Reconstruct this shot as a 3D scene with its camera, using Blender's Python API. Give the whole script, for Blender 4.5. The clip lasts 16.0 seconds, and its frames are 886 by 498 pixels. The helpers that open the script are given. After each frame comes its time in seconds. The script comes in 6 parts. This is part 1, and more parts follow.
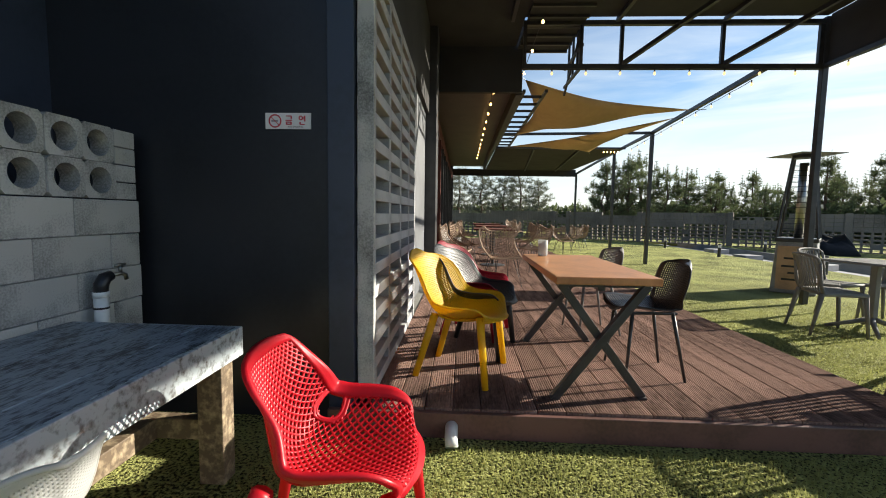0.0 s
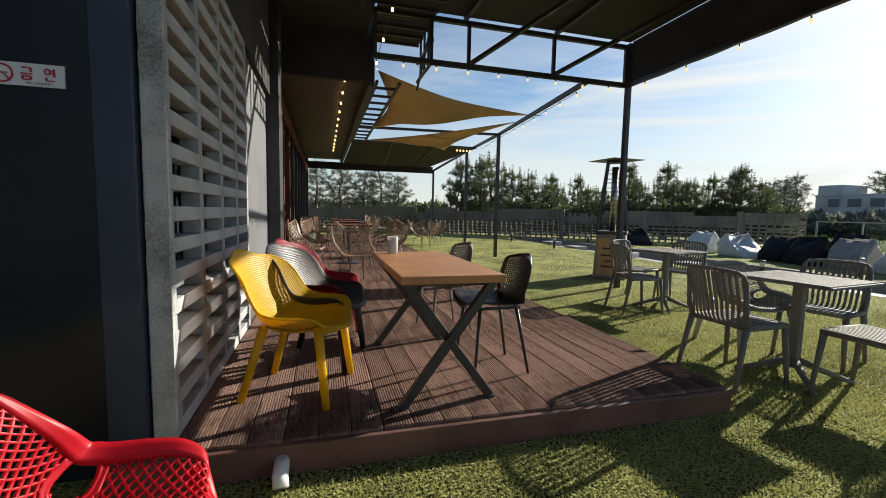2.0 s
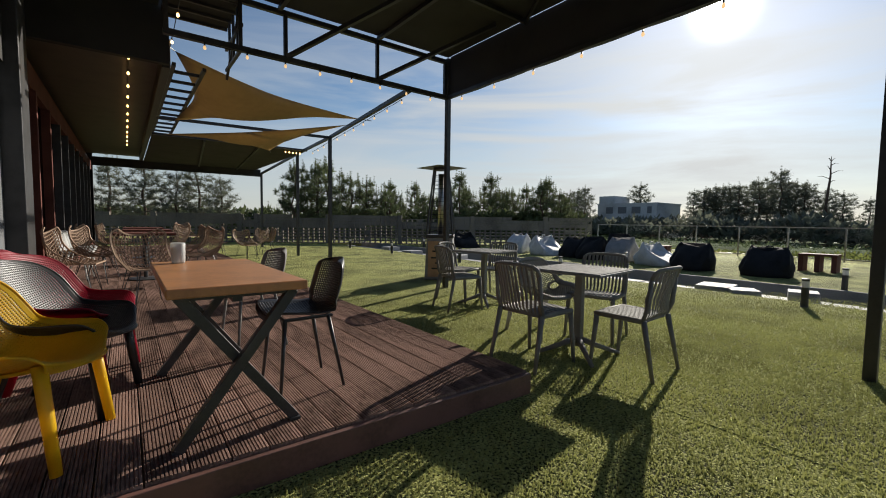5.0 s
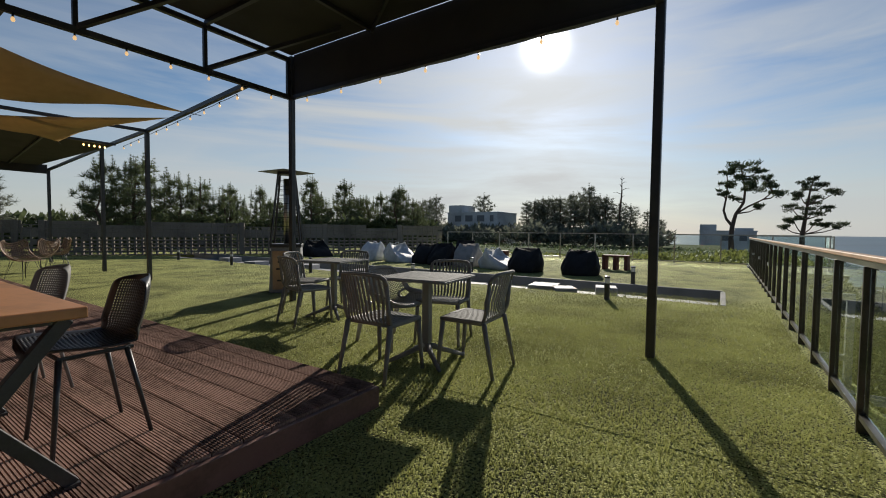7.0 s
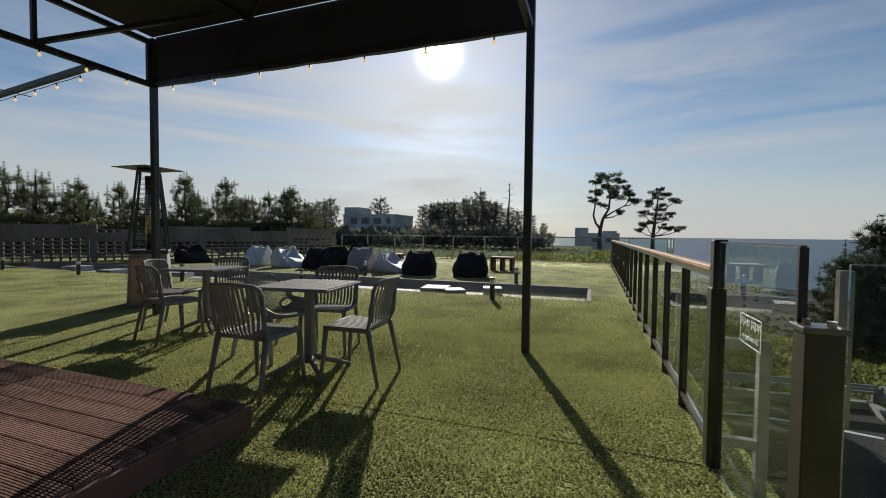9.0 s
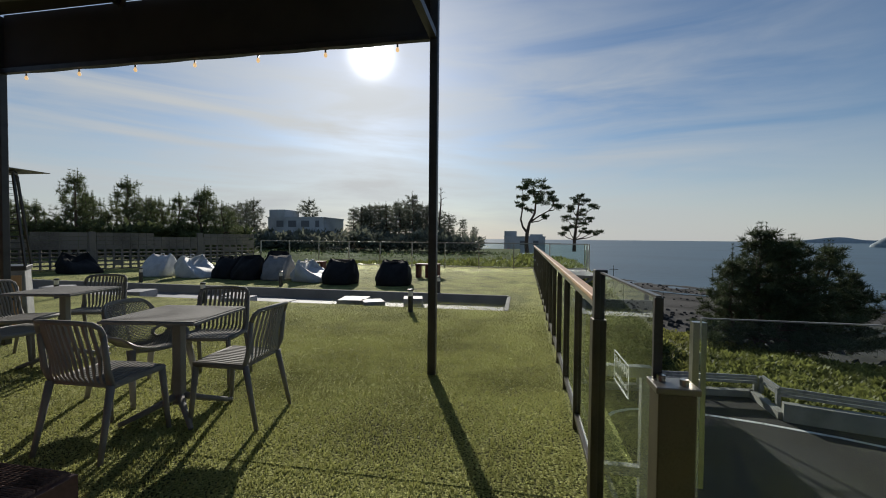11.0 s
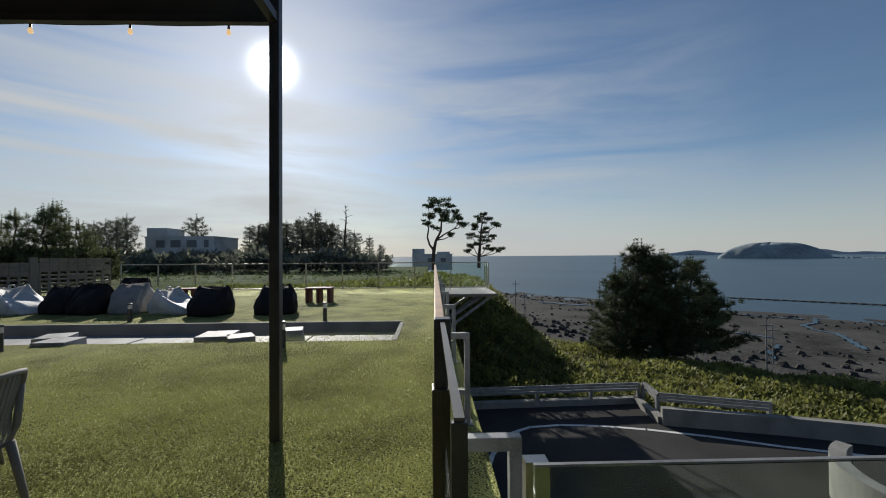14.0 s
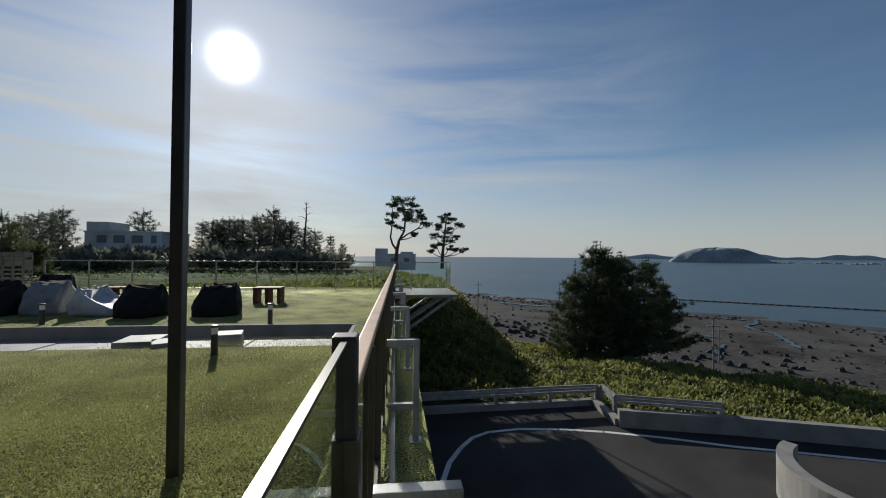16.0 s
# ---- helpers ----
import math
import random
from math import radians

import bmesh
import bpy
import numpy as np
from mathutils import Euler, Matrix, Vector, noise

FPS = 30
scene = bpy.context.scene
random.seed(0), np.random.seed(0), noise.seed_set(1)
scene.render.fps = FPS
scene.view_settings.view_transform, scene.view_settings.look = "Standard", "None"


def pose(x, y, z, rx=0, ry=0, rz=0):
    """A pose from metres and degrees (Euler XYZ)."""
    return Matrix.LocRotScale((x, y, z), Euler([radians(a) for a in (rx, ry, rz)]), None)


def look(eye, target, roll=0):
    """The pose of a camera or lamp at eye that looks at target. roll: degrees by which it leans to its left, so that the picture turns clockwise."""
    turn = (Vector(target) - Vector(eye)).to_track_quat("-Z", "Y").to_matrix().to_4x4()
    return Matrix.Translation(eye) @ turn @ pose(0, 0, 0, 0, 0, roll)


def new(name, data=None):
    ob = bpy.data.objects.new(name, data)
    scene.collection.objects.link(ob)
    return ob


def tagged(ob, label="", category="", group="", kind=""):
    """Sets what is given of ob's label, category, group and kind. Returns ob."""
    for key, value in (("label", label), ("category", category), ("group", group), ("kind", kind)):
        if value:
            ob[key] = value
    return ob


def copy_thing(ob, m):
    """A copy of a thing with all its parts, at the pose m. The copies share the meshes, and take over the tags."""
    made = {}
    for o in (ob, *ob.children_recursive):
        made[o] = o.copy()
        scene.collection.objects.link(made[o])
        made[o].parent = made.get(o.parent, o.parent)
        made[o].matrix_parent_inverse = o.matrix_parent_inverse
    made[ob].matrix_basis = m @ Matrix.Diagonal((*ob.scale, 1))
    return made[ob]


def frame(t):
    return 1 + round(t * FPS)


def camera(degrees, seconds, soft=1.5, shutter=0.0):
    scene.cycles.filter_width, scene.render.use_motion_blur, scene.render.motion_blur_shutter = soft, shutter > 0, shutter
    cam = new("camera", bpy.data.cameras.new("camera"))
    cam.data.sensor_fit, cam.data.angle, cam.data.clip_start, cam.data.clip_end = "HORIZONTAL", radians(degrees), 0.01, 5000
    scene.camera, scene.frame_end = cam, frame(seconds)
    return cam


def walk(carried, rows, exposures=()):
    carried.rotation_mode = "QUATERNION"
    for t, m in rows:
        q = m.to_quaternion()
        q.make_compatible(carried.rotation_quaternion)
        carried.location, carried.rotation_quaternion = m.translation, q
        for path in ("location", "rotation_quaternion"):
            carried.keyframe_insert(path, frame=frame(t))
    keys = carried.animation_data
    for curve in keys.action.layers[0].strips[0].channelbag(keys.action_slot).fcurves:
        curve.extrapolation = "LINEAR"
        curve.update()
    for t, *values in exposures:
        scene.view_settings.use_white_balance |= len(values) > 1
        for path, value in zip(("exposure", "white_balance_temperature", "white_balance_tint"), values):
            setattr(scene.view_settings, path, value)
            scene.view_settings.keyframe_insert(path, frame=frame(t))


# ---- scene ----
cam = camera(93.1, 16.0, soft=1.0)
PATH = [
    (0, (-1.622, 1.843, 1.175), (-1.714, 3.834, 1.008), 0.9),
    (0.5, (-1.575, 1.919, 1.175), (-1.571, 3.913, 1.021), 1.1),
    (1, (-1.545, 2.01, 1.166), (-1.382, 3.998, 1.017), 1.2),
    (1.5, (-1.505, 2.062, 1.171), (-1.147, 4.023, 1.01), 1.2),
    (2, (-1.481, 2.085, 1.171), (-0.934, 4.001, 0.995), 1.2),
    (2.5, (-1.462, 2.109, 1.16), (-0.765, 3.975, 0.978), 1.1),
    (3, (-1.441, 2.13, 1.159), (-0.631, 3.949, 0.975), 1.1),
    (3.2, (-1.426, 2.13, 1.159), (-0.577, 3.932, 0.976), 1.1),
    (5.5, (-1.199, 2.146, 1.129), (0.125, 3.641, 1.014), 0.7),
    (6, (-1.18, 2.156, 1.15), (0.274, 3.526, 1.045), 0.7),
    (6.5, (-1.153, 2.149, 1.151), (0.416, 3.386, 1.056), 0.7),
    (7, (-1.121, 2.143, 1.143), (0.545, 3.246, 1.057), 0.6),
    (7.5, (-1.106, 2.134, 1.145), (0.638, 3.111, 1.065), 0.7),
    (8, (-1.103, 2.112, 1.16), (0.702, 2.971, 1.084), 0.7),
    (8.5, (-1.086, 2.076, 1.168), (0.763, 2.834, 1.096), 0.7),
    (9, (-1.079, 2.045, 1.178), (0.804, 2.715, 1.108), 0.6),
    (11.5, (-0.7, 1.77, 1.339), (1.281, 2.043, 1.3), 0.6),
    (12, (-0.615, 1.719, 1.35), (1.378, 1.887, 1.332), 0.6),
    (12.5, (-0.501, 1.633, 1.374), (1.497, 1.721, 1.375), 0.3),
    (13, (-0.375, 1.547, 1.392), (1.625, 1.579, 1.405), -0.0),
    (13.5, (-0.226, 1.516, 1.401), (1.774, 1.501, 1.422), -0.2),
    (14, (-0.105, 1.474, 1.389), (1.894, 1.416, 1.42), -0.4),
    (14.5, (0.034, 1.391, 1.382), (2.031, 1.295, 1.421), -0.5),
    (15, (0.158, 1.343, 1.377), (2.154, 1.211, 1.421), -0.4),
    (15.5, (0.276, 1.331, 1.377), (2.268, 1.156, 1.418), 0.1),
    (16, (0.341, 1.316, 1.362), (2.327, 1.088, 1.395), 0.4),
]
EXPOSURE = [(0, 1.24, 6750, 7), (1, 1.0, 6720, 7), (2, 0.8, 6700, 7), (3, 0.6, 6680, 8), (5.5, 0.32, 6640, 9), (7, 0.18, 6600, 9), (9, 0.12, 6550, 9), (12.5, 0.05, 6450, 9), (14.5, 0.06, 6400, 9), (16, -0.04, 6350, 9)]
walk(cam, [(t, look(eye, target, roll)) for t, eye, target, roll in PATH], EXPOSURE)

# ---- light ----
SUN = Vector((1000.0, 371.0, 451.0)).normalized()
sun_el, sun_az = math.asin(SUN.z), math.atan2(SUN.x, SUN.y)
world = bpy.data.worlds.new("sky")
scene.world = world
world.use_nodes = True
wn, wl = world.node_tree.nodes, world.node_tree.links
wn.clear()
w_out = wn.new("ShaderNodeOutputWorld")
w_bg = wn.new("ShaderNodeBackground")
w_sky = wn.new("ShaderNodeTexSky")
w_sky.sky_type, w_sky.sun_disc = "NISHITA", False
w_sky.sun_elevation, w_sky.sun_rotation = sun_el, sun_az
w_sky.altitude, w_sky.air_density, w_sky.dust_density, w_sky.ozone_density = 10, 1.0, 0.3, 3.5
w_co = wn.new("ShaderNodeTexCoord")
w_map = wn.new("ShaderNodeMapping")
w_map.inputs["Scale"].default_value = (1.0, 1.2, 9.0)
w_map.inputs["Rotation"].default_value = (0.0, 0.03, 0.5)
w_cl = wn.new("ShaderNodeTexNoise")
w_cl.inputs["Scale"].default_value, w_cl.inputs["Detail"].default_value = 1.7, 7.0
w_cl.inputs["Roughness"].default_value, w_cl.inputs["Distortion"].default_value = 0.55, 0.6
w_ramp = wn.new("ShaderNodeValToRGB")
w_ramp.color_ramp.elements[0].position, w_ramp.color_ramp.elements[1].position = 0.33, 0.64
# thin cloud lies towards the sun's side of the sky
w_dot = wn.new("ShaderNodeVectorMath")
w_dot.operation = "DOT_PRODUCT"
w_dot.inputs[1].default_value = Vector((0.88, 0.42, 0.22)).normalized()
w_side = wn.new("ShaderNodeMapRange")
w_side.inputs["From Min"].default_value, w_side.inputs["From Max"].default_value = 0.45, 0.95
w_side.inputs["To Min"].default_value, w_side.inputs["To Max"].default_value = 0.06, 1.0
w_mul = wn.new("ShaderNodeMath")
w_mul.operation = "MULTIPLY"
w_mix = wn.new("ShaderNodeMix")
w_mix.data_type = "RGBA"
w_mix.inputs["B"].default_value = (6.9, 7.2, 7.4, 1)
# bright haze round the sun
w_sd = wn.new("ShaderNodeVectorMath")
w_sd.operation = "DOT_PRODUCT"
w_sd.inputs[1].default_value = SUN
w_cl0 = wn.new("ShaderNodeMath")
w_cl0.operation = "MAXIMUM"
w_cl0.inputs[1].default_value = 0.0
w_p1 = wn.new("ShaderNodeMath")
w_p1.operation = "POWER"
w_p1.inputs[1].default_value = 2200.0
w_p2 = wn.new("ShaderNodeMath")
w_p2.operation = "POWER"
w_p2.inputs[1].default_value = 20.0
w_m1 = wn.new("ShaderNodeMath")
w_m1.operation = "MULTIPLY"
w_m1.inputs[1].default_value = 55.0
w_m2 = wn.new("ShaderNodeMath")
w_m2.operation = "MULTIPLY_ADD"
w_m2.inputs[1].default_value = 2.0
w_glow = wn.new("ShaderNodeMix")
w_glow.data_type, w_glow.blend_type = "RGBA", "ADD"
w_glow.inputs["Factor"].default_value = 1.0
wl.new(w_co.outputs["Generated"], w_map.inputs["Vector"])
wl.new(w_map.outputs["Vector"], w_cl.inputs["Vector"])
wl.new(w_cl.outputs["Fac"], w_ramp.inputs["Fac"])
wl.new(w_co.outputs["Generated"], w_dot.inputs[0])
wl.new(w_dot.outputs["Value"], w_side.inputs["Value"])
wl.new(w_ramp.outputs["Color"], w_mul.inputs[0])
wl.new(w_side.outputs["Result"], w_mul.inputs[1])
# and thins out overhead
w_up = wn.new("ShaderNodeSeparateXYZ")
w_high = wn.new("ShaderNodeMapRange")
w_high.inputs["From Min"].default_value, w_high.inputs["From Max"].default_value = 0.24, 0.50
w_high.inputs["To Min"].default_value, w_high.inputs["To Max"].default_value = 1.0, 0.25
w_thin = wn.new("ShaderNodeMath")
w_thin.operation = "MULTIPLY"
wl.new(w_co.outputs["Generated"], w_up.inputs["Vector"])
wl.new(w_up.outputs["Z"], w_high.inputs["Value"])
wl.new(w_mul.outputs["Value"], w_thin.inputs[0])
wl.new(w_high.outputs["Result"], w_thin.inputs[1])
wl.new(w_thin.outputs["Value"], w_mix.inputs["Factor"])
wl.new(w_sky.outputs["Color"], w_mix.inputs["A"])
wl.new(w_co.outputs["Generated"], w_sd.inputs[0])
wl.new(w_sd.outputs["Value"], w_cl0.inputs[0])
wl.new(w_cl0.outputs["Value"], w_p1.inputs[0])
wl.new(w_cl0.outputs["Value"], w_p2.inputs[0])
wl.new(w_p1.outputs["Value"], w_m1.inputs[0])
wl.new(w_p2.outputs["Value"], w_m2.inputs[0])
wl.new(w_m1.outputs["Value"], w_m2.inputs[2])
# pale haze low over the horizon
w_xyz = wn.new("ShaderNodeSeparateXYZ")
w_low = wn.new("ShaderNodeMapRange")
w_low.inputs["From Min"].default_value, w_low.inputs["From Max"].default_value = 0.0, 0.22
w_low.inputs["To Min"].default_value, w_low.inputs["To Max"].default_value = 0.75, 0.0
w_haze = wn.new("ShaderNodeMix")
w_haze.data_type = "RGBA"
w_haze.inputs["B"].default_value = (6.5, 6.8, 7.0, 1)
wl.new(w_co.outputs["Generated"], w_xyz.inputs["Vector"])
wl.new(w_xyz.outputs["Z"], w_low.inputs["Value"])
wl.new(w_low.outputs["Result"], w_haze.inputs["Factor"])
wl.new(w_mix.outputs["Result"], w_haze.inputs["A"])
wl.new(w_haze.outputs["Result"], w_glow.inputs["A"])
wl.new(w_m2.outputs["Value"], w_glow.inputs["B"])
wl.new(w_glow.outputs["Result"], w_bg.inputs["Color"])
w_bg.inputs["Strength"].default_value = 0.070
wl.new(w_bg.outputs["Background"], w_out.inputs["Surface"])

sun_data = bpy.data.lights.new("sun", "SUN")
sun_data.energy, sun_data.angle, sun_data.color = 4.9, radians(0.6), (1.0, 0.94, 0.84)
sun = new("sun", sun_data)
sun.matrix_world = look((0, 0, 0), -SUN) @ Matrix.Identity(4)
sun.location = (20, 8, 12)


# ---- materials ----
def material(name, colour, rough=0.6, metal=0.0, vary=0.18, scale=6.0, fine=60.0, bump=0.15, dist=0.004,
             second=None, blend=0.5, random_piece=0.0, stretch=None, spec=0.5, grain=0.45):
    """A surface with variation at two sizes, fine relief and, where asked, a second colour in patches."""
    m = bpy.data.materials.new(name)
    m.use_nodes = True
    n, l = m.node_tree.nodes, m.node_tree.links
    b = n["Principled BSDF"]
    b.inputs["Roughness"].default_value, b.inputs["Metallic"].default_value = rough, metal
    b.inputs["Specular IOR Level"].default_value = spec
    co = n.new("ShaderNodeTexCoord")
    big = n.new("ShaderNodeTexNoise")
    big.inputs["Scale"].default_value, big.inputs["Detail"].default_value = scale, 6.0
    small = n.new("ShaderNodeTexNoise")
    small.inputs["Scale"].default_value, small.inputs["Detail"].default_value = fine, 3.0
    place = co.outputs["Object"]
    if stretch:
        mp = n.new("ShaderNodeMapping")
        mp.inputs["Scale"].default_value = stretch
        l.new(place, mp.inputs["Vector"])
        place = mp.outputs["Vector"]
    for t in (big, small):
        l.new(place, t.inputs["Vector"])
    mix = n.new("ShaderNodeMix")
    mix.data_type = "RGBA"
    dark = tuple(c * (1 - vary) for c in colour) + (1,)
    light = tuple(min(1, c * (1 + vary)) for c in colour) + (1,)
    mix.inputs["A"].default_value = dark
    mix.inputs["B"].default_value = (tuple(second) + (1,)) if second else light
    add = n.new("ShaderNodeMath")
    add.operation = "MULTIPLY_ADD"
    add.inputs[1].default_value = grain
    ramp = n.new("ShaderNodeMapRange")
    ramp.inputs["From Min"].default_value = 0.395 + 0.5 * grain - 0.25 * blend
    ramp.inputs["From Max"].default_value = 0.695 + 0.5 * grain - 0.25 * blend
    l.new(small.outputs["Fac"], add.inputs[0])
    l.new(big.outputs["Fac"], add.inputs[2])
    l.new(add.outputs["Value"], ramp.inputs["Value"])
    l.new(ramp.outputs["Result"], mix.inputs["Factor"])
    col = mix.outputs["Result"]
    if random_piece:
        info = n.new("ShaderNodeObjectInfo")
        hsv = n.new("ShaderNodeHueSaturation")
        r = n.new("ShaderNodeMapRange")
        r.inputs["To Min"].default_value, r.inputs["To Max"].default_value = 1 - random_piece, 1 + random_piece
        l.new(info.outputs["Random"], r.inputs["Value"])
        l.new(r.outputs["Result"], hsv.inputs["Value"])
        l.new(col, hsv.inputs["Color"])
        col = hsv.outputs["Color"]
    l.new(col, b.inputs["Base Color"])
    if bump:
        bp = n.new("ShaderNodeBump")
        bp.inputs["Strength"].default_value, bp.inputs["Distance"].default_value = bump, dist
        l.new(add.outputs["Value"], bp.inputs["Height"])
        l.new(bp.outputs["Normal"], b.inputs["Normal"])
    return m


def glass(name, tint, rough=0.0):
    """Clear tinted sheet glass."""
    m = bpy.data.materials.new(name)
    m.use_nodes = True
    n, l = m.node_tree.nodes, m.node_tree.links
    n.clear()
    out = n.new("ShaderNodeOutputMaterial")
    gl = n.new("ShaderNodeBsdfGlass")
    gl.inputs["Color"].default_value = tint + (1,)
    gl.inputs["Roughness"].default_value, gl.inputs["IOR"].default_value = rough, 1.28
    l.new(gl.outputs["BSDF"], out.inputs["Surface"])
    return m


def leafy(name, colour, through_light=0.35, vary=0.35):
    m = material(name, colour, 0.6, vary=vary, scale=0.9, fine=9.0, bump=0, random_piece=0.15, spec=0.25)
    n, l = m.node_tree.nodes, m.node_tree.links
    b = n["Principled BSDF"]
    tl = n.new("ShaderNodeBsdfTranslucent")
    mx = n.new("ShaderNodeMixShader")
    mx.inputs["Fac"].default_value = through_light
    src = b.inputs["Base Color"].links[0].from_socket
    l.new(src, tl.inputs["Color"])
    l.new(b.outputs["BSDF"], mx.inputs[1])
    l.new(tl.outputs["BSDF"], mx.inputs[2])
    l.new(mx.outputs["Shader"], n["Material Output"].inputs["Surface"])
    return m


def thin_plastic(m, through_light):
    """Lets some light pass through a thin moulded shell."""
    n, l = m.node_tree.nodes, m.node_tree.links
    b = n["Principled BSDF"]
    tl = n.new("ShaderNodeBsdfTranslucent")
    mx = n.new("ShaderNodeMixShader")
    mx.inputs["Fac"].default_value = through_light
    l.new(b.inputs["Base Color"].links[0].from_socket, tl.inputs["Color"])
    l.new(b.outputs["BSDF"], mx.inputs[1])
    l.new(tl.outputs["BSDF"], mx.inputs[2])
    l.new(mx.outputs["Shader"], n["Material Output"].inputs["Surface"])
    return m


def lamp_glow(name, colour, power):
    m = bpy.data.materials.new(name)
    m.use_nodes = True
    b = m.node_tree.nodes["Principled BSDF"]
    b.inputs["Base Color"].default_value = (0.8, 0.75, 0.65, 1)
    b.inputs["Emission Color"].default_value = colour + (1,)
    b.inputs["Emission Strength"].default_value = power
    b.inputs["Roughness"].default_value = 0.1
    return m


TURF = material("turf", (0.200, 0.206, 0.070), 0.9, vary=0.8, scale=1.3, fine=62, bump=1.0, dist=0.02, spec=0.10, grain=2.2)
BLADE = leafy("turf_blade", (0.245, 0.252, 0.086), 0.4, 0.35)
PLANK = material("deck_plank", (0.165, 0.105, 0.085), 0.9, spec=0.03, vary=0.6, scale=4, fine=60, bump=0.5, random_piece=0.22, stretch=(1.6, 0.35, 1))
FASCIA = material("deck_fascia", (0.11, 0.052, 0.042), 0.5, vary=0.35, scale=4, fine=50, bump=0.2)
BLACK_WALL = material("black_wall_panel", (0.016, 0.017, 0.021), 0.32, vary=0.25, scale=2, fine=30, bump=0.03)
NAVY_WALL = material("navy_wall_panel", (0.030, 0.038, 0.060), 0.35, vary=0.2, scale=2, fine=30, bump=0.03)
BLACK_STEEL = material("black_painted_steel", (0.032, 0.031, 0.032), 0.42, vary=0.3, scale=8, fine=120, bump=0.08)
CANVAS = material("black_canopy_fabric", (0.030, 0.028, 0.027), 0.85, vary=0.25, scale=2, fine=300, bump=0.1)
CONCRETE = material("grey_concrete", (0.33, 0.325, 0.31), 0.85, vary=0.5, scale=4, fine=110, bump=0.5, dist=0.006, random_piece=0.07)
LATTICE = material("pale_concrete_slab", (0.34, 0.345, 0.355), 0.8, vary=0.2, scale=5, fine=120, bump=0.35, random_piece=0.06)
GREY_PANEL = material("grey_render", (0.12, 0.124, 0.132), 0.75, vary=0.12, scale=2, fine=60, bump=0.15)
WOOD_TOP = material("oiled_oak_top", (0.38, 0.17, 0.065), 0.36, vary=0.2, scale=4, fine=30, bump=0.08)
YELLOW = thin_plastic(material("yellow_plastic", (0.78, 0.50, 0.02), 0.38, vary=0.06, scale=5, fine=200, bump=0.05), 0.45)
RED = thin_plastic(material("red_plastic", (0.60, 0.012, 0.026), 0.4, vary=0.07, scale=5, fine=200, bump=0.05), 0.45)
DARK_RED = thin_plastic(material("crimson_plastic", (0.36, 0.012, 0.035), 0.4, vary=0.07, scale=5, fine=200, bump=0.05), 0.45)
BLACK_PLASTIC = material("black_plastic", (0.016, 0.016, 0.018), 0.38, vary=0.1, scale=5, fine=200, bump=0.06)
WHITE_PLASTIC = thin_plastic(material("white_plastic", (0.66, 0.66, 0.65), 0.45, vary=0.05, scale=5, fine=200, bump=0.05), 0.45)
GREY_PLASTIC = material("warm_grey_plastic", (0.19, 0.182, 0.172), 0.75, spec=0.25, vary=0.08, scale=5, fine=200, bump=0.08)
PALE_PLASTIC = thin_plastic(material("pale_grey_plastic", (0.34, 0.33, 0.315), 0.45, vary=0.06, scale=5, fine=200, bump=0.05), 0.45)
RATTAN = material("brown_rattan", (0.25, 0.165, 0.11), 0.55, vary=0.3, scale=9, fine=150, bump=0.3)
STEEL = material("brushed_steel", (0.34, 0.33, 0.30), 0.30, 1.0, vary=0.1, scale=3, fine=200, bump=0.05)
PILLAR_STEEL = material("dull_pillar_steel", (0.15, 0.14, 0.125), 0.38, 0.85, vary=0.15, scale=3, fine=200, bump=0.05)
BRONZE = material("dark_bronze_steel", (0.075, 0.066, 0.054), 0.42, 0.7, vary=0.2, scale=5, fine=120, bump=0.05)
GALV = material("galvanised_steel", (0.24, 0.245, 0.25), 0.55, 0.5, vary=0.25, scale=6, fine=80, bump=0.1)
RAIL_WOOD = material("weathered_handrail_wood", (0.42, 0.26, 0.15), 0.5, vary=0.2, scale=4, fine=60, bump=0.15)
SAIL = leafy("tan_sail_cloth", (0.36, 0.265, 0.14), 0.45, 0.1)
SIGN_WHITE = material("white_sign", (0.8, 0.79, 0.79), 0.4, vary=0.03, bump=0)
SIGN_RED = material("red_print", (0.6, 0.03, 0.06), 0.5, vary=0.03, bump=0)
SIGN_GREY = material("grey_print", (0.3, 0.28, 0.3), 0.5, vary=0.03, bump=0)
CAMO = material("brushed_blue_grey_paint", (0.045, 0.06, 0.09), 0.35, vary=0.5, scale=5, fine=22, bump=0.2, second=(0.30, 0.35, 0.40), blend=0.42, stretch=(5, 1.5, 5), grain=1.1)
CAMO_EDGE = material("worktop_painted_edge", (0.10, 0.085, 0.07), 0.5, vary=0.3, scale=38, fine=60, bump=0.1, second=(0.42, 0.47, 0.50), blend=0.62)
LEG_WOOD = material("mottled_painted_wood", (0.48, 0.38, 0.25), 0.6, vary=0.2, scale=24, fine=70, bump=0.1, second=(0.12, 0.085, 0.055), blend=0.6)
PVC = material("white_pvc_pipe", (0.75, 0.75, 0.73), 0.35, vary=0.05, bump=0.02)
GLASS = glass("railing_glass", (0.93, 0.97, 0.955))
WINDOW = glass("window_glass", (0.5, 0.52, 0.53))
BARK = material("pine_bark", (0.085, 0.055, 0.04), 0.9, vary=0.4, scale=6, fine=40, bump=0.8, dist=0.02)
# Needle green raised a little to stand in for haze over the trees.
NEEDLE = leafy("pine_needles", (0.115, 0.138, 0.064), 0.35)
FENCE_BLOCK = material("weathered_fence_block", (0.17, 0.152, 0.13), 0.9, vary=0.3, scale=0.8, fine=20, bump=0.4, spec=0.1)
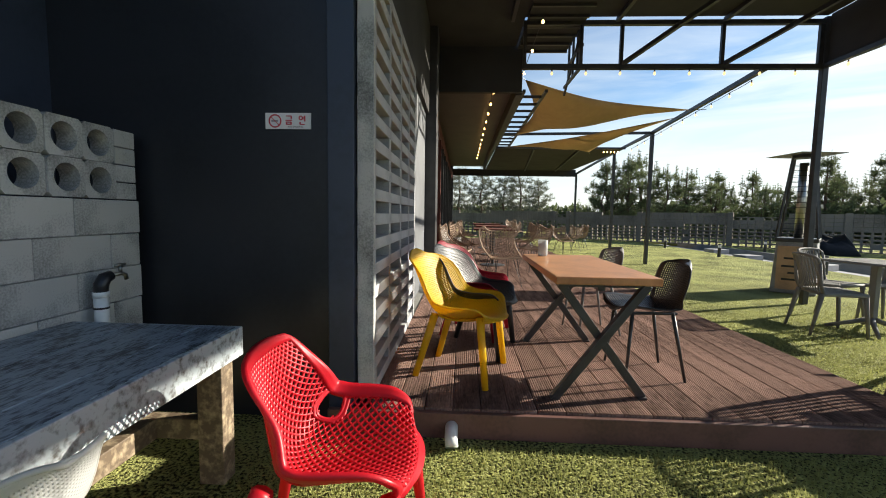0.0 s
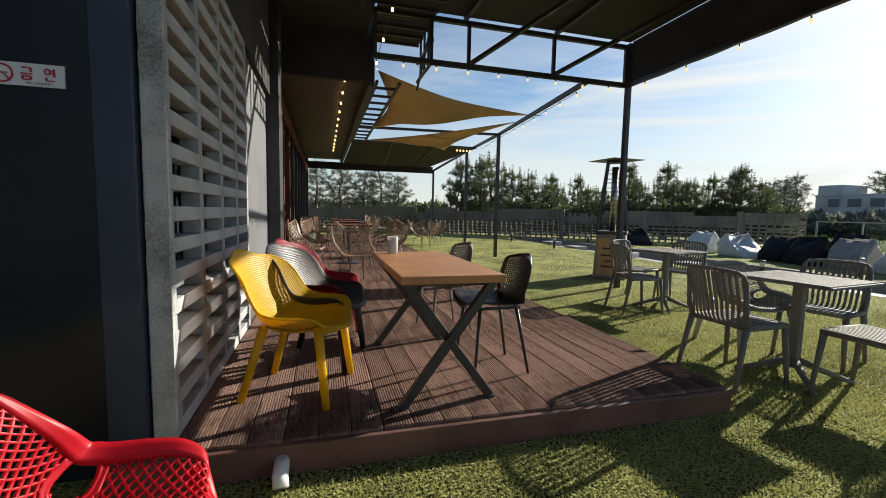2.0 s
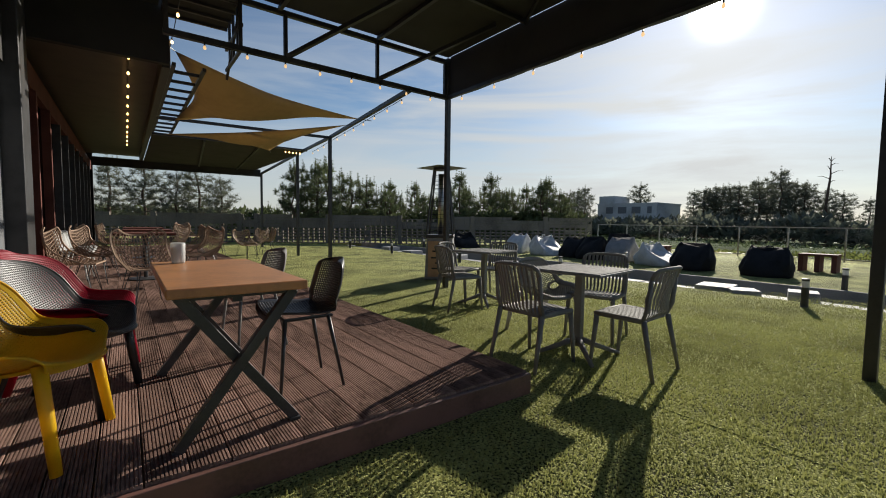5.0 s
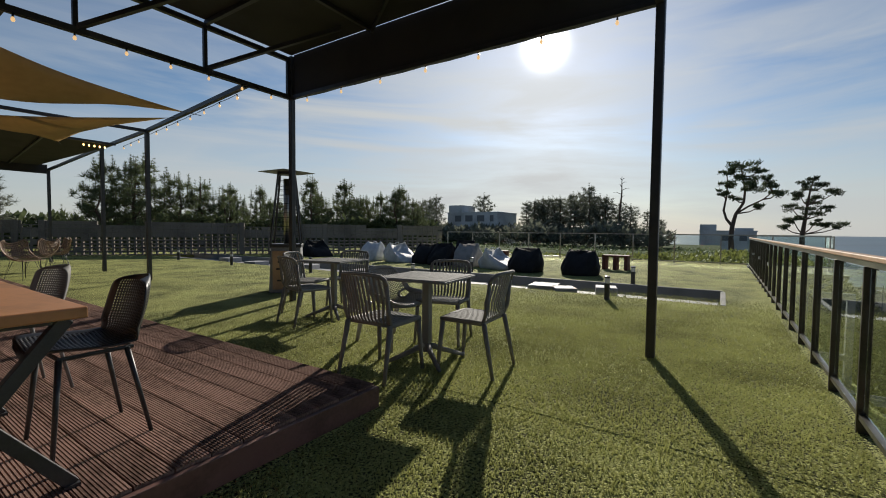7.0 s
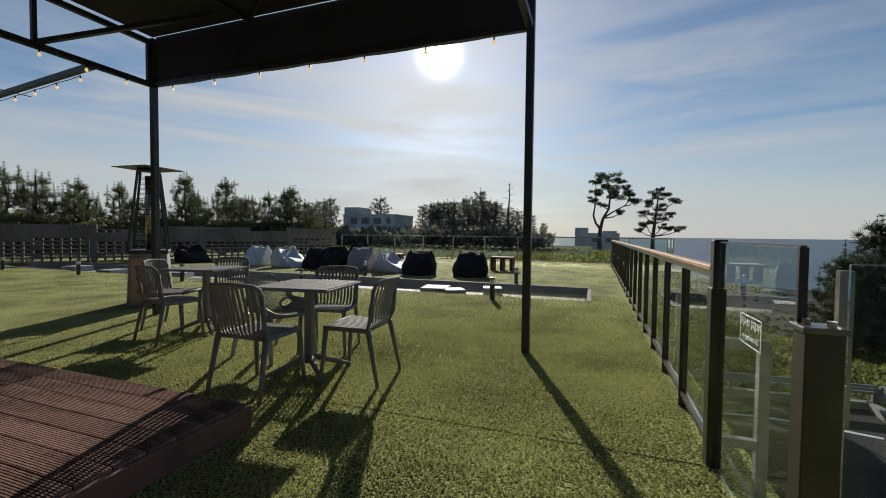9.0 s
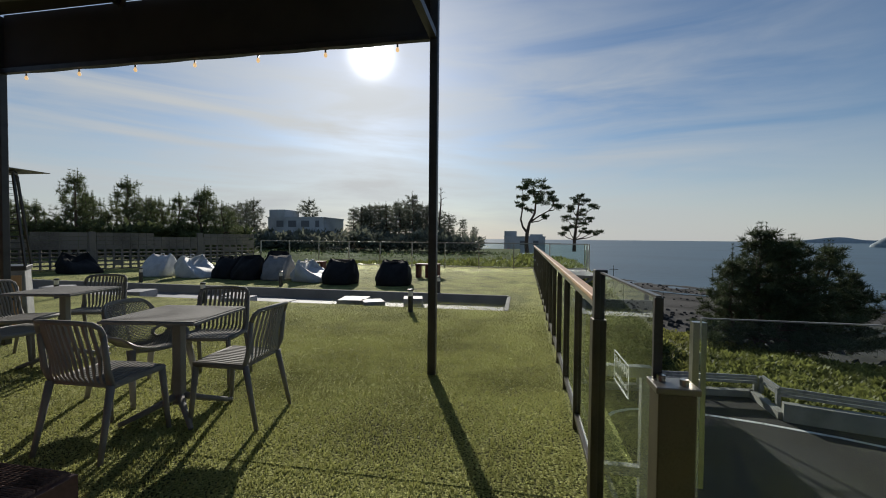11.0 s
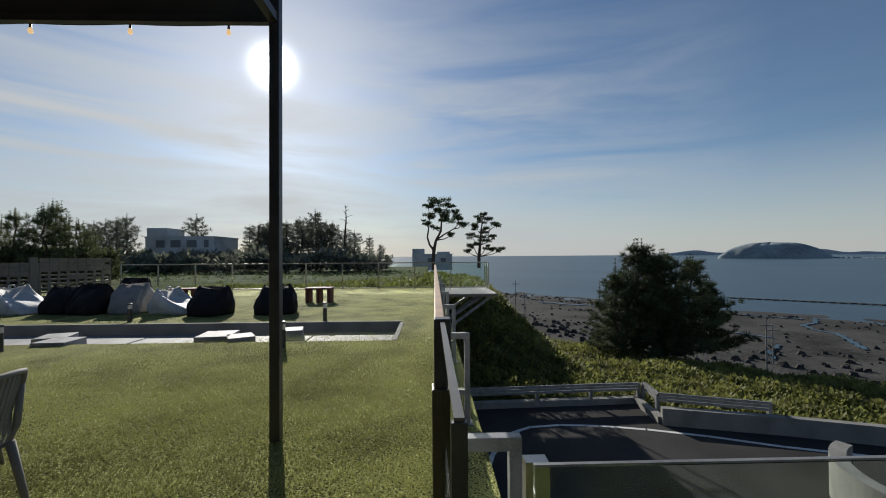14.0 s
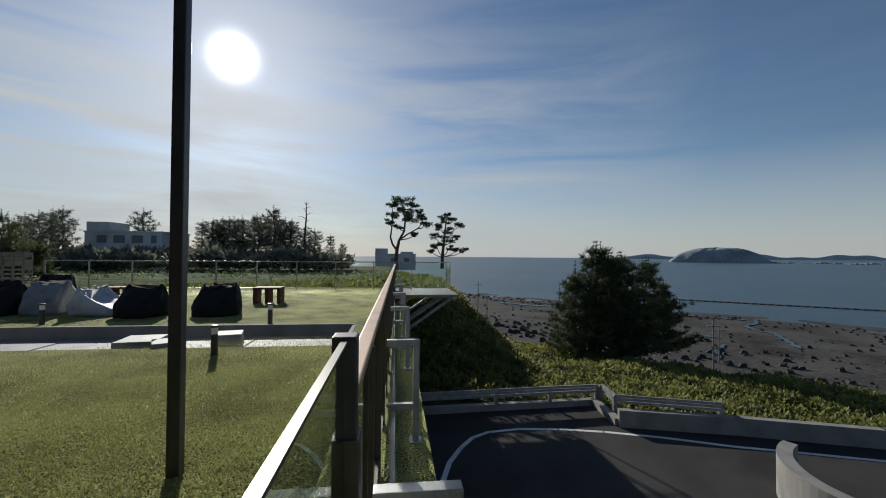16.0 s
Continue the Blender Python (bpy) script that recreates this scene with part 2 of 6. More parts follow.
# Paler and greyer than NEEDLE: the haze of distance is in the colour.
NEEDLE_FAR = leafy("hazy_old_pine_needles", (0.15, 0.16, 0.12), 0.35)
SHRUB = leafy("bank_leaves", (0.148, 0.155, 0.045), 0.5, 0.55)
NEEDLE_DARK = leafy("dark_pine_needles", (0.062, 0.078, 0.036), 0.25)
SOIL = material("bank_soil", (0.06, 0.072, 0.028), 1.0, spec=0.03, vary=0.5, scale=0.5, fine=5, bump=0.8, dist=0.1)
SHINGLE = material("beach_mud_and_stones", (0.056, 0.054, 0.051), 0.95, vary=0.5, scale=0.12, fine=2.2, bump=1.0, dist=0.2, spec=0.05)
ASPHALT = material("asphalt", (0.040, 0.037, 0.035), 0.85, vary=0.25, scale=0.6, fine=60, bump=0.3, second=(0.050, 0.048, 0.047), blend=0.4, spec=0.1)
ROAD_PAINT = material("white_road_paint", (0.6, 0.6, 0.58), 0.7, vary=0.15, scale=3, fine=40, bump=0.1)
KERB = material("cast_concrete", (0.23, 0.225, 0.21), 0.85, vary=0.2, scale=1.5, fine=40, bump=0.3, spec=0.15)
CHANNEL = material("worn_paving_slab", (0.25, 0.245, 0.25), 0.7, vary=0.22, scale=2.5, fine=35, bump=0.3, second=(0.34, 0.335, 0.34), blend=0.4)
BAG_BLACK = material("black_beanbag_cloth", (0.014, 0.014, 0.015), 0.75, vary=0.3, scale=5, fine=30, bump=0.5, dist=0.02, spec=0.15)
BAG_GREY = material("grey_beanbag_cloth", (0.22, 0.21, 0.20), 0.7, vary=0.2, scale=5, fine=30, bump=0.5, dist=0.02)
BAG_WHITE = material("pale_beanbag_cloth", (0.50, 0.50, 0.50), 0.6, vary=0.15, scale=5, fine=30, bump=0.5, dist=0.02)
# Pale concrete and dark openings, both lightened in colour for haze.
HOUSE_WALL = material("old_house_render", (0.44, 0.45, 0.46), 0.85, vary=0.2, scale=0.4, fine=6, bump=0.2)
DARK_OPENING = material("hazy_dark_opening", (0.13, 0.135, 0.145), 0.6, bump=0)
# Distance haze is painted in here as a pale blue base colour.
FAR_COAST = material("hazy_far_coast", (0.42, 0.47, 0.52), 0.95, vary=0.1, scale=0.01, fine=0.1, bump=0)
# Wooded land, with haze over the water mixed into its blue-grey.
FAR_LAND = material("hazy_wooded_land", (0.22, 0.26, 0.28), 0.95, vary=0.3, scale=0.02, fine=0.2, bump=0)
SOFFIT = material("brown_soffit_board", (0.06, 0.043, 0.032), 0.5, vary=0.2, scale=3, fine=50, bump=0.08)
RED_FRAME = material("red_brown_joinery", (0.12, 0.045, 0.035), 0.7, spec=0.15, vary=0.2, scale=3, fine=50, bump=0.08)
BULB_ON = lamp_glow("lit_bulb_glass", (1.0, 0.55, 0.18), 5.0)
# Bulbs passed as not lit still get a weak amber emission.
BULB_FAINT = lamp_glow("amber_bulb_glass", (1.0, 0.62, 0.28), 0.7)
SEA = material("sea_water", (0.032, 0.062, 0.085), 0.38, vary=0.25, scale=0.012, fine=0.35, bump=0.6, dist=0.3, spec=0.22)
STONE_DARK = material("dark_rock", (0.05, 0.048, 0.045), 0.95, spec=0.05, vary=0.4, scale=0.8, fine=8, bump=0.8, dist=0.05)


# ---- making meshes ----
def part(name, bm, mat, parent=None, label="", smooth=False, solid=0.0):
    me = bpy.data.meshes.new(name)
    bm.normal_update()
    bm.to_mesh(me)
    bm.free()
    me.materials.append(mat)
    if smooth:
        me.shade_smooth()
    ob = new(name, me)
    if solid:
        s = ob.modifiers.new("thick", "SOLIDIFY")
        s.thickness, s.offset = solid, 0.0
    if parent:
        ob.parent = parent
    if label:
        ob["label"] = label
    return ob


def raw(name, verts, faces, mat, parent=None, smooth=False):
    me = bpy.data.meshes.new(name)
    me.from_pydata([tuple(v) for v in verts], [], faces)
    me.materials.append(mat)
    if smooth:
        me.shade_smooth()
    ob = new(name, me)
    if parent:
        ob.parent = parent
    return ob


def thing(name, label, category, group="", kind="", at=None):
    ob = tagged(new(name), label, category, group, kind)
    ob.empty_display_size = 0.1
    if at is not None:
        ob.matrix_basis = at
    return ob


def box(bm, x0, x1, y0, y1, z0, z1, bevel=0.0, m=None):
    mat = Matrix.Translation(((x0 + x1) / 2, (y0 + y1) / 2, (z0 + z1) / 2)) @ Matrix.Diagonal((abs(x1 - x0), abs(y1 - y0), abs(z1 - z0), 1))
    r = bmesh.ops.create_cube(bm, size=1, matrix=(m @ mat) if m else mat)
    if bevel:
        ed = list({e for v in r["verts"] for e in v.link_edges})
        bmesh.ops.bevel(bm, geom=ed, offset=bevel, segments=2, affect="EDGES", profile=0.5)
    return bm


def boxed(*a, **k):
    return box(bmesh.new(), *a, **k)


def beam(bm, a, b, w, h=None, bevel=0.0):
    """A square bar from a to b."""
    a, b = Vector(a), Vector(b)
    d = b - a
    q = d.to_track_quat("Y", "Z").to_matrix().to_4x4()
    h = h or w
    return box(bm, -w / 2, w / 2, 0, d.length, -h / 2, h / 2, bevel, Matrix.Translation(a) @ q)


def tube(bm, pts, radii, n=8, closed=False):
    """A round bar along a line of points."""
    pts = [Vector(p) for p in pts]
    if not hasattr(radii, "__len__"):
        radii = [radii] * len(pts)
    rings = []
    ref = None
    for i, p in enumerate(pts):
        a = pts[i - 1] if (i or closed) else p
        b = pts[(i + 1) % len(pts)] if (i < len(pts) - 1 or closed) else p
        d = (b - a).normalized() if (b - a).length > 1e-6 else Vector((0, 0, 1))
        if ref is None:
            ref = d.orthogonal().normalized()
        ref = (ref - d * ref.dot(d))
        ref = ref.normalized() if ref.length > 1e-5 else d.orthogonal().normalized()
        s = d.cross(ref)
        rings.append([bm.verts.new(p + radii[i] * (math.cos(2 * math.pi * k / n) * ref + math.sin(2 * math.pi * k / n) * s)) for k in range(n)])
    loops = range(len(rings) if closed else len(rings) - 1)
    for i in loops:
        r0, r1 = rings[i], rings[(i + 1) % len(rings)]
        for k in range(n):
            bm.faces.new((r0[k], r0[(k + 1) % n], r1[(k + 1) % n], r1[k]))
    if not closed:
        bm.faces.new(rings[0][::-1])
        bm.faces.new(rings[-1])
    return bm


def tubed(*a, **k):
    return tube(bmesh.new(), *a, **k)


def lathe(profile, n=20, centre=(0, 0)):
    bm = bmesh.new()
    rings = [[bm.verts.new((centre[0] + r * math.cos(2 * math.pi * k / n), centre[1] + r * math.sin(2 * math.pi * k / n), z)) for k in range(n)] for r, z in profile]
    for a, b in zip(rings, rings[1:]):
        for k in range(n):
            bm.faces.new((a[k], a[(k + 1) % n], b[(k + 1) % n], b[k]))
    bm.faces.new(rings[0][::-1])
    bm.faces.new(rings[-1])
    return bm


def net(P, nu, nv, hole, rim=1, keep=None, skew=False):
    """A sheet P(u, v), u and v from 0 to 1, pierced by one opening a cell inside its solid rim."""
    bm = bmesh.new()
    g = [[bm.verts.new(P(i / nu, j / nv)) for j in range(nv + 1)] for i in range(nu + 1)]
    for i in range(nu):
        for j in range(nv):
            if keep and not keep((i + .5) / nu, (j + .5) / nv):
                continue
            c = [g[i][j], g[i + 1][j], g[i + 1][j + 1], g[i][j + 1]]
            edge = i < rim or j < rim or i >= nu - rim or j >= nv - rim
            if edge or (skew and (i + j) % 2):
                bm.faces.new(c)
                continue
            mid = sum((v.co for v in c), Vector()) / 4
            k = [bm.verts.new(v.co.lerp(mid, 1 - hole)) for v in c]
            for a in range(4):
                b = (a + 1) % 4
                bm.faces.new((c[a], c[b], k[b], k[a]))
    return bm


def diamond_net(P, nu, nv, hole, keep):
    """A sheet P(u, v) of lozenge openings, left open where keep says no."""
    bm = bmesh.new()
    at = {}

    def vert(i, j):
        if (i, j) not in at:
            at[i, j] = bm.verts.new(P(i / nu, j / nv))
        return at[i, j]
    for i in range(1, nu):
        for j in range(1, nv):
            if (i + j) % 2 or not keep(i / nu, j / nv):
                continue
            c = [vert(i - 1, j), vert(i, j - 1), vert(i + 1, j), vert(i, j + 1)]
            mid = sum((v.co for v in c), Vector()) / 4
            k = [bm.verts.new(v.co.lerp(mid, 1 - hole)) for v in c]
            for a in range(4):
                b = (a + 1) % 4
                bm.faces.new((c[a], c[b], k[b], k[a]))
    return bm


def curve(points):
    """A smooth function through (t, value...) points."""
    ts = [p[0] for p in points]

    def f(t):
        t = min(max(t, ts[0]), ts[-1])
        i = max(k for k in range(len(ts) - 1) if ts[k] <= t)
        s = (t - ts[i]) / (ts[i + 1] - ts[i])

        def slope(k, c):
            a, b = max(k - 1, 0), min(k + 1, len(ts) - 1)
            return (points[b][c] - points[a][c]) / (ts[b] - ts[a])
        out = []
        for c in range(1, len(points[0])):
            h = ts[i + 1] - ts[i]
            p0, p1, m0, m1 = points[i][c], points[i + 1][c], slope(i, c) * h, slope(i + 1, c) * h
            out.append((2*s**3 - 3*s*s + 1) * p0 + (s**3 - 2*s*s + s) * m0 + (3*s*s - 2*s**3) * p1 + (s**3 - s*s) * m1)
        return out
    return f


def words(name, text, size, mat, m, parent=None):
    c = bpy.data.curves.new(name, "FONT")
    c.body, c.size, c.align_x, c.align_y = text, size, "CENTER", "CENTER"
    c.extrude = 0.0008
    tmp = new(name, c)
    me = bpy.data.meshes.new_from_object(tmp.evaluated_get(bpy.context.evaluated_depsgraph_get()))
    bpy.data.objects.remove(tmp)
    me.materials.clear()
    me.materials.append(mat)
    ob = new(name, me)
    ob.matrix_basis = m
    if parent:
        ob.parent = parent
    return ob


# ---- the terrace ----
def structure(name, bm, mat, label, category, smooth=False):
    return tagged(part(name, bm, mat, smooth=smooth), label, category, kind="structure")


# turf sheet with a sunken paved channel across it
bm = bmesh.new()
for x0, x1, y0, y1 in ((-12, 6.85, 1.34, 40), (8.75, 18.3, 1.34, 40), (6.85, 8.75, 1.34, 2.08), (6.85, 8.75, 22.5, 40)):
    box(bm, x0, x1, y0, y1, -0.3, 0)
box(bm, -12, 0.5, -6, 1.34, -0.3, 0)
structure("ground", bm, TURF, "short green artificial turf covering the terrace", "artificial turf")
bm = bmesh.new()
box(bm, 6.84, 8.76, 2.07, 22.6, -0.5, -0.2)
structure("channel_bed", bm, KERB, "grey concrete bed of the sunken channel in the turf", "channel")
bm = bmesh.new()
box(bm, 8.70, 8.79, 2.08, 22.5, -0.25, 0.025, 0.01)
box(bm, 6.85, 8.70, 2.04, 2.12, -0.25, 0.012, 0.006)
structure("channel_kerb", bm, KERB, "low concrete kerb along the sunken channel", "kerb")

# turf blades near the deck, too many to count
rng = np.random.RandomState(4)
cnt = 640000
bx_ = rng.uniform(-2.6, 7.6, cnt)
by_ = rng.uniform(1.45, 9.5, cnt)
ok = ~((bx_ < 0.9) & (by_ > 3.9))
dens = np.clip(1.2 - np.minimum(np.hypot(bx_ + 0.4, by_ - 2.2), np.hypot(bx_ - 2.6, by_ - 3.0)) / 4.6, 0.0, 1)
ok &= rng.rand(cnt) < dens
bx_, by_ = bx_[ok], by_[ok]
n_b = len(bx_)
an = rng.uniform(0, 2 * math.pi, n_b)
le = rng.uniform(0.006, 0.024, n_b)
wd = rng.uniform(0.0022, 0.005, n_b)
tl = rng.uniform(0.0, 0.012, n_b)
vs = np.empty((n_b * 3, 3))
vs[0::3] = np.stack([bx_ - wd * np.cos(an), by_ - wd * np.sin(an), np.zeros(n_b)], 1)
vs[1::3] = np.stack([bx_ + wd * np.cos(an), by_ + wd * np.sin(an), np.zeros(n_b)], 1)
vs[2::3] = np.stack([bx_ - tl * np.sin(an), by_ + tl * np.cos(an), le], 1)
me = bpy.data.meshes.new("turf_blades")
me.from_pydata(vs.tolist(), [], np.arange(n_b * 3).reshape(-1, 3).tolist())
me.materials.append(BLADE)
tagged(new("turf_blades", me), "short green plastic grass blades of the turf", "grass", kind="stuff")

# building: dark front wall, side wall, block wall
structure("wall_front", boxed(-4.6, -2.2, 4.13, 4.4, 0, 4.4), BLACK_WALL, "glossy black panel wall of the building", "wall")
bm = bmesh.new()
box(bm, -2.34, -2.2, 4.05, 4.128, 0, 4.4, 0.004)
structure("trim", bm, NAVY_WALL, "dark blue metal corner trim beside the concrete screen", "trim")
structure("wall_west", boxed(-4.75, -3.92, -3, 4.13, 0, 4.4), NAVY_WALL, "dark navy panel wall of the building", "wall")
structure("wall_behind_screen", boxed(-2.75, -2.6, 4.4, 6.3, 0, 4.4), BLACK_WALL, "black wall behind the open concrete screen", "wall")
structure("wall_panel", boxed(-2.5, -2.19, 6.06, 8.05, 0.15, 3.5), GREY_PANEL, "pale grey rendered wall panel beside the screen", "wall")
structure("wall_column", boxed(-2.5, -2.03, 8.05, 8.5, 0.15, 3.9, 0.01), BLACK_STEEL, "black boxed column of the facade", "column")
structure("wall_head", boxed(-2.6, -2.14, 4.14, 8.05, 2.62, 4.4), CANVAS, "black panelled wall above the concrete screen", "wall")

# concrete screen of stacked slabs with open slots
screen = thing("concrete_screen", "pale grey concrete screen of stacked slabs with open slots", "screen")
part("end_post", boxed(-2.19, -2.1, 4.085, 4.112, 0.15, 2.60, 0.005), CONCRETE, screen)
slab_rows, pitch_z, cols = 18, 0.1365, 4
slat_bm = boxed(-0.045, 0.045, 0, 0.475, 0, 0.066, 0.004)
slat_me = part("slab", slat_bm, LATTICE, screen)
slat_me.location = (-2.146, 4.115, 0.15)
block_me = part("spacer", boxed(-0.045, 0.045, 0, 0.062, 0, 0.070, 0.003), LATTICE, screen)
block_me.location = (-2.146, 4.115, 0.216)
for r in range(slab_rows):
    for c in range(cols):
        if r or c:
            o = new("slab", slat_me.data)
            o.parent, o.location = screen, (-2.146 + random.uniform(-.003, .003), 4.115 + c * 0.477, 0.15 + r * pitch_z)
    for c in range(cols + 1):
        if (r or c) and r < slab_rows - 1:
            o = new("spacer", block_me.data)
            y = 4.115 + c * 0.477 - (0.031 if 0 < c < cols else (0.062 if c == cols else 0.03))
            o.parent, o.location = screen, (-2.146, y, 0.216 + r * pitch_z)
spare = thing("stacked_blocks", "pale concrete blocks piled behind the open screen", "concrete blocks")
for i, (y, z) in enumerate(((4.35, .15), (4.5, .36), (4.85, .15), (5.3, .15), (5.25, .36), (5.7, .15), (4.6, .57))):
    part("block", boxed(-2.45, -2.25, y, y + .36, z, z + .2, .006), LATTICE, spare)

# facade glazing behind the far deck
fac = thing("window_1", "dark glazed shopfront with red-brown mullions", "window", kind="structure")
part("window_frame", boxed(-2.32, -2.14, 8.5, 21.0, 2.75, 3.05), RED_FRAME, fac)
part("window_sill", boxed(-2.32, -2.12, 8.5, 21.0, 0.15, 0.3), RED_FRAME, fac)
for i in range(11):
    y = 8.5 + i * 1.25
    part("mullion", boxed(-2.30, -2.12, y, y + 0.09, 0.3, 2.75), RED_FRAME if i < 3 else BLACK_STEEL, fac)
    if i < 10:
        part("pane", boxed(-2.24, -2.225, y + 0.09, y + 1.25, 0.3, 2.75), WINDOW, fac)
structure("wall_inside", boxed(-5.2, -5.0, 4.4, 21, 0.1, 4.4), BLACK_WALL, "dark rear wall inside the building", "wall")
structure("wall_north", boxed(-5.2, -2.1, 21.0, 21.2, 0, 4.4), BLACK_WALL, "dark end wall of the building", "wall")
structure("floor", boxed(-5.2, -2.1, 4.4, 21, 0.0, 0.14), KERB, "concrete floor inside the building", "floor")
structure("ceiling", boxed(-5.2, -0.75, 8.9, 21, 3.32, 3.5), SOFFIT, "brown boarded soffit over the deck beside the glazing", "soffit")
structure("roof_edge", boxed(-0.80, -0.70, 8.92, 20.5, 3.12, 3.50, 0.004), BLACK_STEEL, "black metal edge beam of the soffit", "beam")
bm = bmesh.new()
box(bm, -5.2, -0.72, 8.80, 8.90, 3.14, 4.2)
box(bm, -5.2, -0.8, 8.9, 21, 4.15, 4.3)
box(bm, -0.85, -0.75, 8.9, 21, 3.5, 4.15)
structure("roof_fascia", bm, CANVAS, "tall black fascia of the flat roof", "fascia")

# wall of grey blocks with round-holed blocks on top
bw = thing("block_wall", "low grey concrete block wall with round-holed blocks on top", "block wall")
bw_me = part("block", boxed(-0.1, 0, 0, 0.387, 0, 0.172, 0.004), CONCRETE, bw)
bw_me.location = (-3.4, 3.69, 0)
for r in range(7):
    for c in range(8):
        if r == 0 and c == 0:
            continue
        y = 3.69 - c * 0.39 - (0.195 if r % 2 else 0)
        o = new("block", bw_me.data)
        o.parent, o.location = bw, (-3.4 + random.uniform(-.002, .002), y, r * 0.1745)
for r in range(7):
    if r % 2:
        part("half_block", boxed(-3.5, -3.4, 3.885, 4.07, r * .1745, r * .1745 + .171, .005), CONCRETE, bw)


def hole_block():
    """A square block, seen face on, with a round hole right through it."""
    b = bmesh.new()
    s, r, d, k = 0.0885, 0.0635, 0.1, 32
    sq = []
    for i in range(k):
        a = 2 * math.pi * (i + .5) / k
        f = s / max(abs(math.cos(a)), abs(math.sin(a)))
        sq.append((f * math.cos(a), f * math.sin(a)))
    ci = [(r * math.cos(2 * math.pi * (i + .5) / k), r * math.sin(2 * math.pi * (i + .5) / k)) for i in range(k)]
    ring = [[b.verts.new((x, p, q + s)) for p, q in pts] for x in (0, -d) for pts in (sq, ci)]
    for i in range(k):
        j = (i + 1) % k
        b.faces.new((ring[0][i], ring[0][j], ring[1][j], ring[1][i]))
        b.faces.new((ring[2][j], ring[2][i], ring[3][i], ring[3][j]))
        b.faces.new((ring[1][i], ring[1][j], ring[3][j], ring[3][i]))
        b.faces.new((ring[0][j], ring[0][i], ring[2][i], ring[2][j]))
    return b


hb = part("holed_block", hole_block(), CONCRETE, bw, "square block with a round hole")
hb.location = (-3.4, 3.842, 1.225)
for r in range(2):
    for c in range(11):
        if r or c:
            o = new("holed_block", hb.data)
            o.parent, o.location = bw, (-3.4 + random.uniform(-.006, .006), 3.842 - c * .1805, 1.225 + r * .18)
for r in range(4):
    part("brick", boxed(-3.5, -3.405, 3.936, 4.07, 1.225 + r * .09, 1.225 + r * .09 + .085, .004), CONCRETE, bw)

tap = thing("water_tap", "chrome garden tap on a black and white standpipe by the wall", "tap")
part("pipe", tubed([(-3.33, 3.73, .5), (-3.33, 3.73, .775)], .030, 14), PVC, tap, "white plastic pipe", True)
part("pipe_collar", tubed([(-3.33, 3.73, .755), (-3.33, 3.73, .782)], .034, 14), PVC, tap, smooth=True)
part("tie", tubed([(-3.33, 3.73, .70), (-3.33, 3.73, .709)], .0325, 14), BLACK_PLASTIC, tap)
part("elbow", tubed([(-3.33, 3.73, .778), (-3.33, 3.735, .815), (-3.328, 3.752, .842), (-3.324, 3.785, .853)], [.030, .031, .030, .024], 12), BLACK_PLASTIC, tap, "black foam sleeve", True)
part("spout", tubed([(-3.324, 3.78, .853), (-3.315, 3.835, .855), (-3.312, 3.858, .846), (-3.311, 3.862, .822)], .010, 10), STEEL, tap, "chrome spout", True)
part("stem", tubed([(-3.316, 3.833, .86), (-3.316, 3.833, .893)], .008, 8), STEEL, tap, smooth=True)
part("handle", tubed([(-3.316, 3.802, .897), (-3.316, 3.833, .899), (-3.316, 3.864, .897)], .007, 8), STEEL, tap, "chrome lever", True)

# sign on the black wall
sg = thing("no_smoking_sign", "white no-smoking sign with red lettering on the black wall", "sign")
part("plate", boxed(-2.702, -2.452, 4.12, 4.128, 1.62, 1.705), SIGN_WHITE, sg)
bm = bmesh.new()
rr = 0.032
ringp = [(-2.648 + rr * math.cos(a), 4.118, 1.662 + rr * math.sin(a)) for a in [2 * math.pi * k / 28 for k in range(28)]]
tube(bm, ringp, .0035, 6, True)
beam(bm, (-2.670, 4.118, 1.684), (-2.626, 4.118, 1.640), .006, .003)
part("symbol_ring", bm, SIGN_RED, sg)
part("cigarette", boxed(-2.668, -2.632, 4.117, 4.12, 1.658, 1.666), SIGN_GREY, sg)


def strokes(name, bars, mat, parent):
    b = bmesh.new()
    for x0, z0, x1, z1 in bars:
        beam(b, (x0, 4.1175, z0), (x1, 4.1175, z1), .006, .004)
    return part(name, b, mat, parent)


gx, gz = -2.572, 1.668
strokes("syllable", [(gx - .014, gz + .02, gx + .014, gz + .02), (gx + .014, gz + .02, gx + .014, gz + .004), (gx - .018, gz - .003, gx + .018, gz - .003),
                     (gx - .013, gz - .012, gx + .013, gz - .012), (gx - .013, gz - .024, gx + .013, gz - .024), (gx - .013, gz - .012, gx - .013, gz - .024), (gx + .013, gz - .012, gx + .013, gz - .024)], SIGN_RED, sg)
gx = -2.498
ro = [(gx - .008 + .009 * math.cos(a), 4.1175, gz + .010 + .010 * math.sin(a)) for a in [2 * math.pi * k / 14 for k in range(14)]]
part("syllable", tubed(ro, .003, 6, True), SIGN_RED, sg)
strokes("syllable", [(gx + .014, gz + .022, gx + .014, gz - .008), (gx + .003, gz + .014, gx + .014, gz + .014), (gx + .003, gz + .005, gx + .014, gz + .005),
                     (gx - .012, gz - .012, gx - .012, gz - .024), (gx - .012, gz - .024, gx + .014, gz - .024)], SIGN_RED, sg)
words("caption", "NO SMOKING", .013, SIGN_GREY, pose(-2.535, 4.1185, 1.631, 90), sg)

